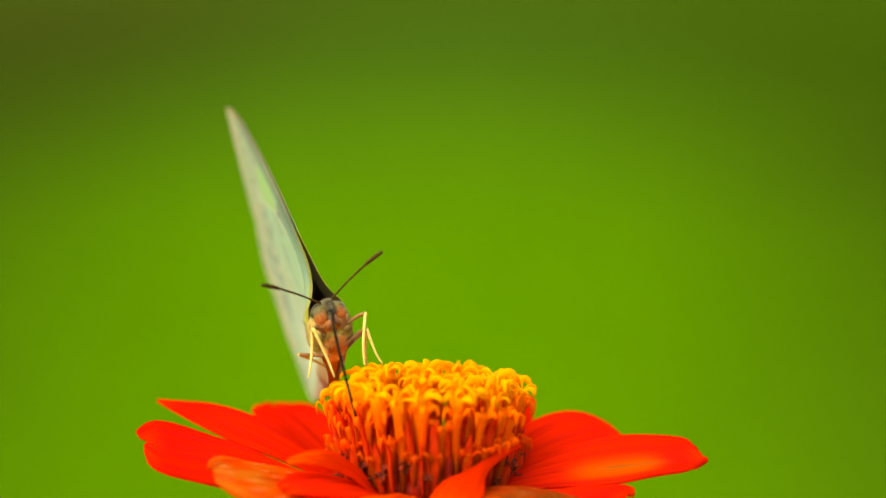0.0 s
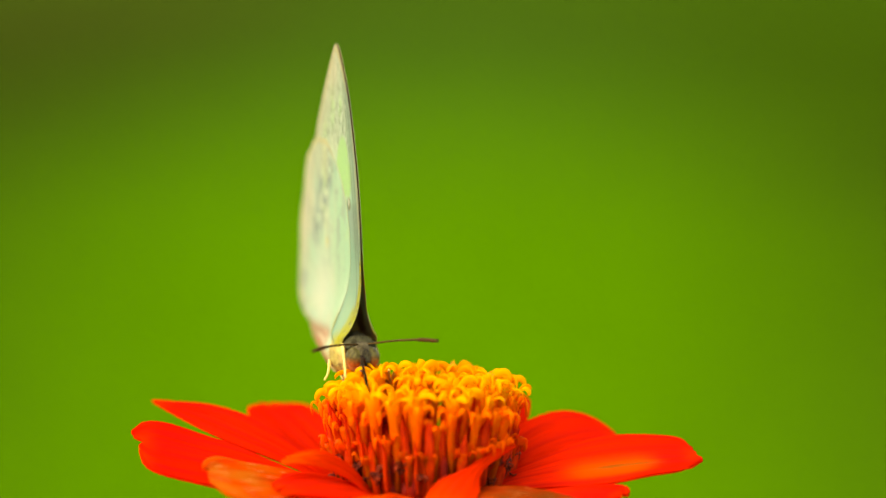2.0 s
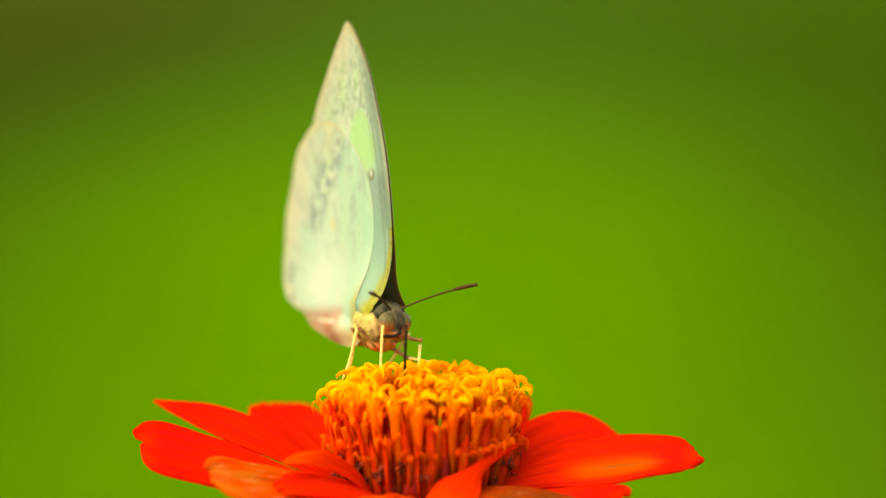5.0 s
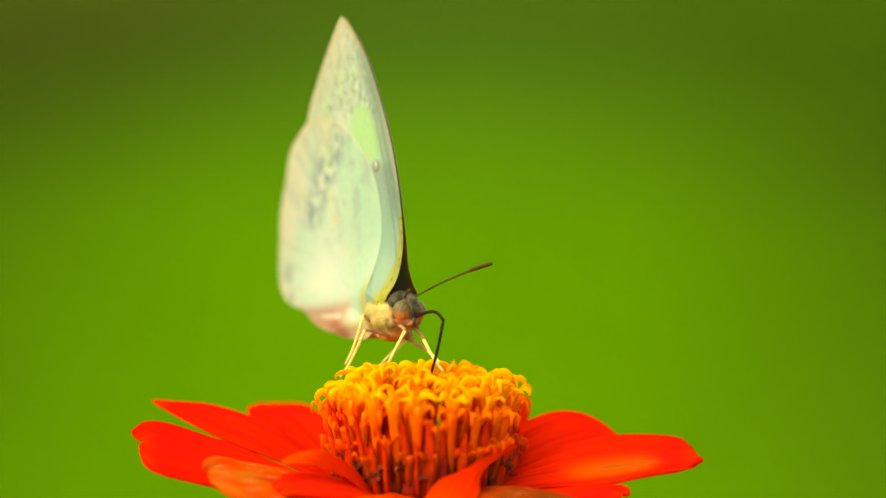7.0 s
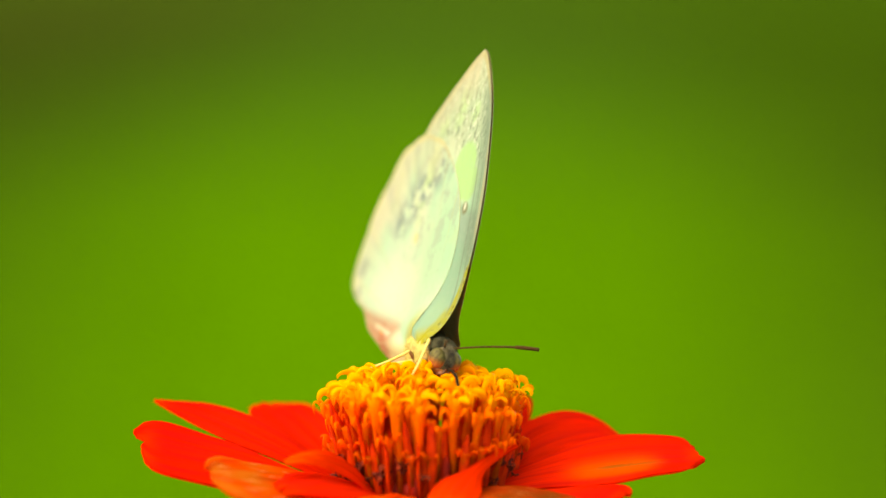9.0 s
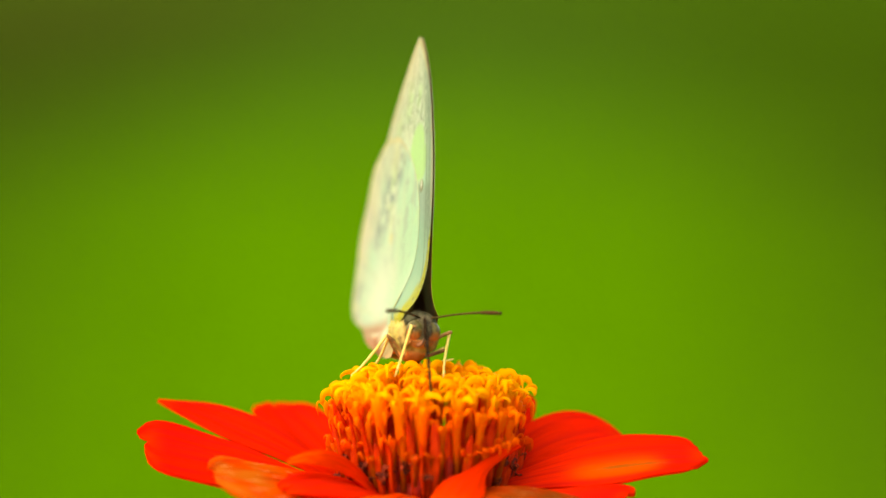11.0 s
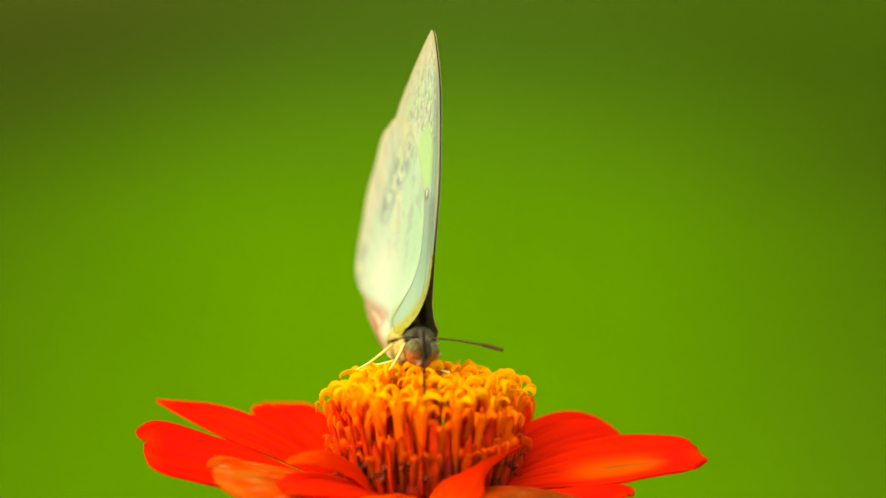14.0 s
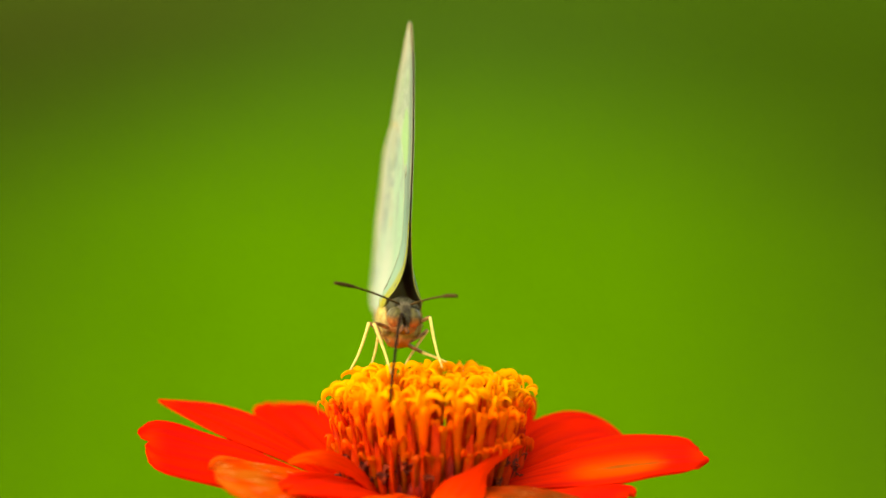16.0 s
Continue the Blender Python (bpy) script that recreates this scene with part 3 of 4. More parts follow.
        ob.matrix_basis = Matrix.Translation((r * MM * math.cos(a), r * MM * math.sin(a), HEIGHT + rng.uniform(0.0, 3.0) * MM)) @ Euler((rng.uniform(0, 6), rng.uniform(0, 6), rng.uniform(0, 6))).to_matrix().to_4x4() @ Matrix.Scale(rng.uniform(0.5, 0.85), 4)
    blades = []
    for k, paint in enumerate((CHAFF, CHAFF_RED, CHAFF_RED, CHAFF_RED)):
        bm = bmesh.new()
        h = (3.4, 5.8, 7.2, 8.4)[k]
        pts = curve_through([Vector((0, 0, 0)), Vector((0.3, 0, h * 0.4)), Vector((0.25, 0, h * 0.8)), Vector((0.6, 0, h))], 3)
        add_tube(bm, [p * MM for p in pts], [w * MM for w in (0.4, 0.5, 0.6, 0.62, 0.62, 0.58, 0.5, 0.36, 0.2, 0.05)], 6, 0.4)
        blades.append(mesh_of("chaff_scale", bm, paint))
    for i in range(300):
        f = rng.uniform(0.62, 1.12)
        r, a = 9.3 * math.sqrt(f), rng.uniform(0, 6.28)
        ob = part("chaff_scale", rng.choice(blades), None, flower)
        ob.matrix_basis = Matrix.Translation((r * MM * math.cos(a), r * MM * math.sin(a), HEIGHT + rng.uniform(-2.0, 0.8) * MM)) @ \
            Matrix.Rotation(a, 4, "Z") @ Matrix.Rotation(radians(rng.uniform(3, 14)), 4, "Y") @ Matrix.Rotation(rng.uniform(-0.6, 0.6), 4, "Z")


disc()


def stem():
    bm = bmesh.new()
    pts = curve_through([Vector((0, 0, -0.03)), Vector((0.004, 0.003, 0.12)), Vector((-0.003, 0.004, 0.28)), Vector((0, 0, HEIGHT - 0.012)), Vector((0, 0, HEIGHT - 0.004))], 6)
    add_tube(bm, pts, [(3.4 - 1.2 * i / len(pts)) * MM for i in range(len(pts))], 12)
    part("stem", bm, STEM_GREEN, flower)
    bm = bmesh.new()
    add_tube(bm, [Vector((0, 0, HEIGHT + z * MM)) for z in (-9.0, -8.0, -6.0, -3.5, -2.0)], [r * MM for r in (2.4, 4.5, 7.5, 9.0, 9.2)], 24)
    part("calyx", bm, STEM_GREEN, flower, "green cup under the petals")


stem()


# ---- butterfly ----
# Its own space: the root of the wings at the origin, the head towards -y, up is +z.
butterfly = new("butterfly")
tagged(butterfly, label="pale green butterfly with closed wings, feeding on the zinnia", category="butterfly")


def wing(name, side, control, gap, ridge, material, veins, label, root, scallop=0.0):
    """A wing as a fan of rows from its root to its outline (y, z in mm)."""
    outline = curve_through([Vector((0, y, z)) for y, z in control], 6)
    rings = 16
    grid, uvs = [], []
    for i in range(rings + 1):
        f = 0.02 + 0.98 * i / rings
        row, keys = [], []
        for j, p in enumerate(outline):
            g = j / (len(outline) - 1)
            edge = f * (1.0 + scallop * (abs(math.sin(g * 50.0)) - 0.6) * f ** 6 * (1.0 if 0.38 < g < 0.78 else 0.0))
            y, z = root[0] + (p.y - root[0]) * edge, root[1] + (p.z - root[1]) * edge
            x = gap + 1.9 * math.exp(-(max(0.0, z) + 0.35 * max(0.0, y - 3.0)) / 2.2)
            x += 0.9 * math.exp(-((z - 1.0) / 4.0) ** 2) * min(1.0, max(0.0, (y - 1.2) / 3.0)) * min(1.0, max(0.0, (13.0 - y) / 7.0))
            x = max(x, gap + 1.25 * math.exp(-((z + 3.4) / 1.9) ** 2) * min(1.0, max(0.0, (19.0 - y) / 6.0)))
            x += ridge * max(0.0, 1.0 - 5.0 * abs((g * veins + 0.5) % 1.0 - 0.5)) * min(1.0, 2.2 * (1.02 - f), 1.4 * f * f) - 0.9 * max(0.0, 0.2 - abs(z / 33 - 0.35)) * y / 30
            row.append(Vector((side * x + 0.3 * math.exp(-((z - 4.0) / 4.0) ** 2), y, z)) * MM)
            keys.append((g, f))
        grid.append(row)
        uvs.append(keys)
    bm = bmesh.new()
    nrm = [[Vector((side, 0, 0)) for _ in row] for row in grid]
    thicken(bm, grid, nrm, 0.06 * MM, uvs, (0, 1))
    return part(name, bm, (material, WING_INNER), butterfly, label)


FORE = [(2.2, -1.2), (1.3, -0.3), (1.0, 1.2), (0.9, 3.4), (0.5, 6.6), (0.7, 10.9), (2.2, 17.2), (4.7, 23.0), (7.5, 27.9), (10.8, 31.5), (12.8, 32.9), (13.7, 32.5), (16.2, 29.7),
        (19.6, 25.3), (22.0, 21.4), (22.4, 17.0), (19.0, 10.0), (10.0, 2.0), (6.0, -2.2)]
HIND = [(4.0, -2.8), (5.6, -1.2), (6.2, 0.8), (5.9, 3.0), (5.4, 5.4), (5.0, 8.8), (5.9, 12.8), (8.5, 16.5), (12.6, 19.5), (16.7, 21.0), (20.3, 21.1), (24.5, 19.4), (27.2, 16.3), (29.5, 11.0),
        (30.8, 5.7), (30.4, 0.6), (27.5, -1.3), (24.4, -2.0), (21.5, -3.7), (16.6, -4.7), (12.4, -5.3), (8.0, -5.2), (5.0, -4.2)]
for s in (-1, 1):
    wing("forewing", s, FORE, 0.12, 0.0, FOREWING, 9, "pale green forewing with a brighter cell patch", (2.4, -1.4))
    wing("hindwing", s, HIND, 0.195, 0.05, HINDWING, 8, "pale mint hindwing with a pink inner corner", (6.6, -2.0), scallop=0.014)


def add_hairs(bm, rng, centre, radii, count, length, width, keep, sweep):
    """Tapered hairs on an ellipsoid where keep(direction) holds."""
    for _ in range(count):
        for _try in range(40):
            d = Vector((rng.gauss(0, 1), rng.gauss(0, 1), rng.gauss(0, 1))).normalized()
            if keep(d):
                break
        p = Vector(centre) + Vector((d.x * radii[0], d.y * radii[1], d.z * radii[2]))
        n = Vector((d.x / radii[0], d.y / radii[1], d.z / radii[2])).normalized()
        way = (n + Vector(sweep) + Vector((rng.uniform(-.3, .3), rng.uniform(-.3, .3), rng.uniform(-.3, .3)))).normalized()
        side = way.orthogonal().normalized() * width * MM
        up = way.cross(side)
        size = length * rng.uniform(0.6, 1.2)
        base = p * MM - n * 0.05 * MM
        v = [bm.verts.new(base + side), bm.verts.new(base - side * 0.5 + up * 0.8), bm.verts.new(base - side * 0.5 - up * 0.8), bm.verts.new(base + way * size * MM)]
        for a, b in ((0, 1), (1, 2), (2, 0)):
            bm.faces.new((v[a], v[b], v[3]))


ANTENNAE = []


def body():
    rng = random.Random(9)
    bm = bmesh.new()
    rings = []
    for y, z, w, h in ((0.2, -2.5, 0.6, 0.7), (0.6, -2.6, 1.5, 1.3), (1.4, -2.75, 2.05, 1.9), (2.6, -2.95, 2.3, 2.45), (4.0, -3.05, 2.3, 2.5), (5.4, -3.1, 2.05, 2.3), (6.8, -3.15, 1.55, 1.8), (7.8, -3.2, 0.8, 1.0)):
        rings.append([bm.verts.new(Vector((w * math.cos(a) * (1.0 + 0.22 * min(0.0, math.sin(a))), y - 0.25 * math.sin(a) * h * 0.5, z + h * math.sin(a))) * MM) for a in (2 * math.pi * k / 22 for k in range(22))])
    for a, b in zip(rings, rings[1:]):
        for k in range(22):
            bm.faces.new((a[k], a[(k + 1) % 22], b[(k + 1) % 22], b[k]))
    bm.faces.new(rings[0])
    bm.faces.new(rings[-1])
    thorax = part("thorax", bm, BODY_SCALES, butterfly, "golden scaled thorax, its underside painted with orange bounce from the petals")
    bm = bmesh.new()
    pts = [Vector((0, y, z)) * MM for y, z in ((3.0, -3.0), (6.0, -3.4), (10.0, -3.6), (14.0, -3.4), (17.0, -3.0), (18.6, -2.8))]
    add_tube(bm, curve_through(pts, 3), [r * MM for r in (1.2, 1.2, 1.18, 1.15, 1.12, 1.1, 1.08, 1.05, 1.0, 0.95, 0.85, 0.75, 0.65, 0.5, 0.35, 0.15)], 14)
    part("abdomen", bm, BELLY, butterfly, "slim pale abdomen, painted with orange bounce from the petals")
    bm = bmesh.new()
    add_hairs(bm, rng, (0, 3.7, -2.9), (2.2, 3.5, 2.3), 1200, 0.5, 0.06, lambda d: abs(d.x) > 0.35 and d.y > -0.85 and -0.6 < d.z < 0.3, (0, 0.8, -0.4))
    part("side_fur", bm, FUR, thorax, "yellow fur", kind="stuff")
    bm = bmesh.new()
    add_hairs(bm, rng, (0, 3.2, -3.0), (2.05, 3.2, 2.35), 800, 0.4, 0.06, lambda d: d.z < -0.6 and abs(d.x) < 0.55, (0, 0.3, -0.6))
    part("breast_fur", bm, BELLY, thorax, "pale breast fur, painted with orange bounce from the petals", kind="stuff")
    bm = bmesh.new()
    add_hairs(bm, rng, (0, 2.6, -2.3), (1.75, 3.0, 2.3), 550, 0.9, 0.07, lambda d: d.z > 0.1 and abs(d.x) < 0.42, (0, 0.9, 0.0))
    part("back_fur", bm, FUR_DARK, thorax, "grey fur", kind="stuff")
    bm = bmesh.new()
    add_ball(bm, Vector((0, 1.2, -1.15)) * MM, [r * MM for r in (1.85, 1.2, 1.3)])
    add_hairs(bm, rng, (0, 1.2, -1.15), (1.85, 1.2, 1.3), 700, 0.35, 0.06, lambda d: d.z > -0.3 and d.y < 0.5, (0, -0.2, 0.5))
    part("collar", bm, COLLAR, thorax, "furry grey-green collar")
    for s in (-1, 1):
        bm = bmesh.new()
        add_ball(bm, Vector((s * 1.75, 3.6, -2.3)) * MM, [r * MM for r in (0.75, 2.9, 1.8)])
        add_hairs(bm, rng, (s * 1.75, 3.6, -2.3), (0.75, 2.9, 1.8), 620, 0.4, 0.06, lambda d: d.x * s > -0.2, (0, 0.6, -0.2))
        part("wing_base", bm, FUR, thorax, "yellow furry wing base")
        bm = bmesh.new()
        add_ball(bm, Vector((s * 1.55, 1.25, -2.6)) * MM, [r * MM for r in (0.75, 0.75, 1.5)])
        add_hairs(bm, rng, (s * 1.55, 1.25, -2.6), (0.75, 0.75, 1.5), 240, 0.45, 0.06, lambda d: d.x * s > -0.1, (0, 0.5, -0.2))
        part("neck_fur", bm, NECK, thorax, "dark brown fur behind the eye")
    bm = bmesh.new()
    add_ball(bm, Vector((0, -0.15, -2.0)) * MM, [r * MM for r in (1.6, 1.3, 1.5)])
    head = part("head", bm, HEAD, butterfly, "grey-brown scaly head")
    bm = bmesh.new()
    add_hairs(bm, rng, (0, -0.3, -1.9), (1.3, 1.4, 1.5), 420, 0.42, 0.055, lambda d: d.z > -0.4 and abs(d.x) < 0.42 and d.y < 0.3, (0, -0.2, 0.6))
    part("head_fur", bm, HEAD_FUR, head, "dark grey tuft", kind="stuff")
    bm = bmesh.new()
    add_ball(bm, Vector((0, 0.1, -3.0)) * MM, [r * MM for r in (1.5, 1.2, 0.8)])
    add_hairs(bm, rng, (0, 0.1, -3.0), (1.5, 1.2, 0.8), 420, 0.35, 0.055, lambda d: d.z < 0.5 and d.y < 0.6, (0, 0.1, -0.5))
    part("cheek", bm, CHEEK, head, "fur below the eyes, painted with orange bounce from the petals")
    for s in (-1, 1):
        bm = bmesh.new()
        add_ball(bm, Vector((s * 0.98, -0.35, -1.95)) * MM, [r * MM for r in (1.0, 1.3, 1.2)], u=28, v=20)
        part("eye", bm, EYE_GLOSS, head, "glossy olive compound eye, orange bounce light painted on its lower half")
        bm = bmesh.new()
        pts = curve_through([Vector((s * 0.55, 0.0, -3.6)), Vector((s * 0.42, -1.0, -3.5)), Vector((s * 0.28, -1.45, -3.3)), Vector((s * 0.18, -1.7, -2.75))], 3)
        add_tube(bm, [p * MM for p in pts], [r * MM for r in (0.22, 0.26, 0.28, 0.28, 0.26, 0.24, 0.21, 0.18, 0.13, 0.05)], 8)
        part("palp", bm, PALP, head, "short brown palp")
        a, b = Vector((s * 0.55, -0.4, -0.45)), Vector((s * 7.05, -7.7, 1.55))
        pts = curve_through([a, a.lerp(b, 0.35) + Vector((0, 0, 0.25)), a.lerp(b, 0.72) + Vector((0, 0, 0.25)), b], 6)
        pts = [p - a for p in pts]
        feeler = part("antenna", bm_tube(pts, lambda f: 0.115 + 0.095 * max(0.0, (f - 0.35) / 0.65) ** 1.5), ANTENNA, head, "thin dark antenna")
        feeler.location = a * MM
        ANTENNAE.append((feeler, a, b))
        tip = pts[-7:]
        part("club", bm_tube(tip, lambda f: 0.185 + 0.05 * math.sin(min(1.0, 0.15 + f * 0.75) * math.pi) - (0.13 if f > 0.99 else 0.0)), ANTENNA_TIP, feeler, "reddish brown club")


def bm_tube(pts, radius, sides=8):
    bm = bmesh.new()
    n = len(pts) - 1
    add_tube(bm, [p * MM for p in pts], [radius(i / n) * MM for i in range(n + 1)], sides)
    return bm


body()

# Legs and proboscis: two rigid pieces each, built along +z from their joint, bending in their own +x.
HIPS = [(s * x, y, z) for s in (-1, 1) for x, y, z in ((0.95, 1.1, -3.5), (0.9, 2.7, -5.0), (1.0, 4.3, -5.0))]
FEMUR, TIBIA = 3.4, (6.2, 6.2, 6.2, 6.2, 4.6, 6.2)
MOUTH, SUCK_A, SUCK_B = (0.0, -1.7, -2.7), 4.9, 9.4


def limb(name, length, radii, material, bow, label=""):
    pts = curve_through([Vector((0, 0, 0)), Vector((bow * 0.8, 0, length * 0.35)), Vector((bow, 0, length * 0.7)), Vector((0, 0, length))], 4)
    return part(name, bm_tube(pts, lambda f: radii[0] + (radii[1] - radii[0]) * f, 7), material, butterfly, label)


LEG_PIECES = []
for shank in TIBIA:
    LEG_PIECES.append((limb("thigh", FEMUR, (0.26, 0.20), LEG_DARK, 0.15, "brownish thigh"), limb("shin", shank, (0.20, 0.11), LEG, -0.2, "pale yellow shin")))
TONGUE = (limb("proboscis_base", SUCK_A, (0.20, 0.19), PROBOSCIS, 0.8, "dark base of the proboscis"),
          limb("proboscis_tip", SUCK_B, (0.19, 0.14), PROBOSCIS, 0.6, "thin dark proboscis"))


# ---- what moves ----
# The flower's sway at its head: seconds, mm to +x.
SWAY = [(0.0, 0.0), (0.5, -0.4), (1.0, -0.05), (1.5, -0.08), (2.0, -0.58), (2.5, -0.75), (3.0, -0.66), (3.5, -0.75), (4.0, -0.26), (4.2, -0.58), (5.2, -0.4),
        (6.3, -0.4), (6.5, 0.25), (7.0, -0.55), (7.5, -0.2), (8.0, -0.33), (8.5, -0.65), (9.0, -0.33), (10.0, -0.3), (11.3, 0.1), (11.5, 0.05), (12.0, 0.12),
        (12.5, -0.2), (13.0, -0.07), (13.5, 0.33), (14.0, -0.05), (14.5, 0.98), (15.0, 0.33), (15.5, 0.27), (16.0, 0.15)]
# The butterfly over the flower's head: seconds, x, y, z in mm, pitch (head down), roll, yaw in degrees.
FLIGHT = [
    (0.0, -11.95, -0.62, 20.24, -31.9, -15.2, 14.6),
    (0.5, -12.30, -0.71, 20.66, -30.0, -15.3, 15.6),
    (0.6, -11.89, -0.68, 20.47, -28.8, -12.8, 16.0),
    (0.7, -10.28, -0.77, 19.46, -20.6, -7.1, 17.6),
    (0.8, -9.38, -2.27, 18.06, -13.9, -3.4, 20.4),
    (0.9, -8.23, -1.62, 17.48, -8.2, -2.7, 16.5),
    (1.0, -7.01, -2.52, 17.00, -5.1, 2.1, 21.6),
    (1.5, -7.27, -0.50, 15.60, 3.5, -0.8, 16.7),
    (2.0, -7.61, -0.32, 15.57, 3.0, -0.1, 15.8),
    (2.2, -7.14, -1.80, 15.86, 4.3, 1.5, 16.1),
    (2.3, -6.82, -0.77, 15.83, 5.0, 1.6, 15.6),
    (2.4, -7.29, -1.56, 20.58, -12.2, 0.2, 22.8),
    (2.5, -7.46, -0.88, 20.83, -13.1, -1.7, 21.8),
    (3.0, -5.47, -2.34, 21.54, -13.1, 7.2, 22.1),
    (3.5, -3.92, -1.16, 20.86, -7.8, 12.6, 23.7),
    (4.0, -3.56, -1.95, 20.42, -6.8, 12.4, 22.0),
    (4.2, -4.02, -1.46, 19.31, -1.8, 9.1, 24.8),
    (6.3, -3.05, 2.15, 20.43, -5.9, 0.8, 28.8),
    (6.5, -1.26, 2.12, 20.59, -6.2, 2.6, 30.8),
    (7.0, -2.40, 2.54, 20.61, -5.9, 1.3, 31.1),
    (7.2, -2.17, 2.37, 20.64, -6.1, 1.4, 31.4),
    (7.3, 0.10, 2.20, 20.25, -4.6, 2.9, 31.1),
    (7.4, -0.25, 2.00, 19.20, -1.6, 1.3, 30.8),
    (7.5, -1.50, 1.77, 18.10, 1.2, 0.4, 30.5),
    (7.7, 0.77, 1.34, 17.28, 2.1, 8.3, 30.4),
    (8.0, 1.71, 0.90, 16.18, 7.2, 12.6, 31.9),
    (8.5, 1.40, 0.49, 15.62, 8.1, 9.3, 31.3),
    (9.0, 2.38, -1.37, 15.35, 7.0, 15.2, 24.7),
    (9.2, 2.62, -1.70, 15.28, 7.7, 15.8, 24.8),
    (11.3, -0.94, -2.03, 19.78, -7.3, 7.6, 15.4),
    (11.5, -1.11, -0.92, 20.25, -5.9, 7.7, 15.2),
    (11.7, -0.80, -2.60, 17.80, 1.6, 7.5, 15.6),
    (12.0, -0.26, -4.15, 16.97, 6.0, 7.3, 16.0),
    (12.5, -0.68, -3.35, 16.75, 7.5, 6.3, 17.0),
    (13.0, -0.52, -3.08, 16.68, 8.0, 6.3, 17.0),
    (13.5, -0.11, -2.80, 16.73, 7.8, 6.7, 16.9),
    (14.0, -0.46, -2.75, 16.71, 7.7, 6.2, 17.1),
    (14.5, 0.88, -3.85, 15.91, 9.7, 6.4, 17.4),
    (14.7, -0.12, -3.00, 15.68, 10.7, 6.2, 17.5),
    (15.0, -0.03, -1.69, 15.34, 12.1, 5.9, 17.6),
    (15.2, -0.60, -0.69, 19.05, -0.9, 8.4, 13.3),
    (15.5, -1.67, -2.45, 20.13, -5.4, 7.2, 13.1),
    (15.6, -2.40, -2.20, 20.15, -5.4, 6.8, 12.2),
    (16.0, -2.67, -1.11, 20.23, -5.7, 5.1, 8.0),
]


def at(rows, t):
    """The row at t, eased between its neighbours."""
    for a, b in zip(rows, rows[1:]):
        if t <= b[0]:
            s = (t - a[0]) / (b[0] - a[0])
            return [p + (q - p) * s for p, q in zip(a[1:], b[1:])]
    return list(rows[-1][1:])


def bone(start, end, pole):
    """The pose of a piece that runs from start to end with its +x near pole."""
    z = (end - start).normalized()
    x = (pole - z * pole.dot(z)).normalized()
    m = Matrix((x, z.cross(x), z)).transposed().to_4x4()
    m.translation = start * MM
    return m


def two_bones(start, goal, a, b, pole):
    """Poses of two pieces of lengths a and b from start towards goal, with the joint towards pole."""
    way = goal - start
    d = min(max(way.length, abs(a - b) + 0.05), a + b - 0.02)
    way.normalize()
    side = (pole - way * pole.dot(way)).normalized()
    k = (a * a + d * d - b * b) / (2 * d)
    joint = start + way * k + side * math.sqrt(max(0.0, a * a - k * k))
    return bone(start, joint, side), bone(joint, start + way * d, side)


# How far the antennae reach from their rest, in mm: seconds, then x and z of the one on +x and of the other.
FEELERS = [
    (0.0, 0.1, -0.9, -0.2, -0.7), (0.5, 0.1, -0.7, -0.2, -0.5), (0.6, 0.1, -0.5, 0.0, -0.5), (0.7, 0.1, -0.3, -0.1, -0.4), (0.8, -0.3, 0.3, -1.2, 0.3), (0.9, 0.1, 0.6, -0.5, 1.0), (1.0, -0.7, 0.3, -2.0, 0.5), (1.5, -0.2, -0.5, -0.9, -1.0), (2.0, -0.1, -0.5, -0.6, -1.2), (2.2, 0.0, -0.1, -0.5, -1.2), (2.3, 0.1, 0.3, 0.0, -0.7), (2.4, 0.2, -0.8, 0.5, -0.1), (2.5, 1.0, -1.1, 1.2, 0.7), (3.0, 0.3, -0.1, 0.5, -0.1), (3.5, -0.1, 1.9, -0.1, 0.9), (4.0, -0.1, 1.2, -0.2, 0.3), (4.2, -0.4, 1.2, -0.5, 1.0), (6.3, 0.5, 1.3, 2.5, -1.0), (6.5, 0.5, 1.8, 2.5, -1.0), (7.0, 0.4, 1.6, 2.5, -1.0), (7.2, 0.7, 1.8, 2.5, -1.0), (7.5, -0.3, 3.1, 2.5, -1.0), (7.7, -0.2, 3.4, 2.5, -1.0), (8.0, 0.6, 3.1, 2.5, -1.0), (8.5, 0.6, 2.5, 2.5, -1.0), (9.0, 0.8, 0.7, 2.5, -1.0), (9.2, 0.9, 0.7, 2.5, -1.0), (11.3, -0.5, -0.6, 0.1, -1.9), (11.5, -0.5, -0.2, 0.5, -1.2), (12.0, -0.3, -1.2, 1.0, -1.8), (12.5, -0.3, -0.7, 0.6, -1.1), (13.0, -0.3, -1.0, 0.6, -1.0), (13.5, -0.2, -0.9, 0.6, -1.1), (14.0, -0.1, -1.0, 0.5, -1.1), (14.5, 0.1, -0.9, 0.5, -0.8), (15.0, -0.1, -0.2, 0.7, -0.2), (15.2, -0.7, 0.4, -0.7, -1.4), (15.5, -1.0, -0.3, -1.0, -0.9), (16.0, -2.2, -0.1, -2.1, -0.1),
]
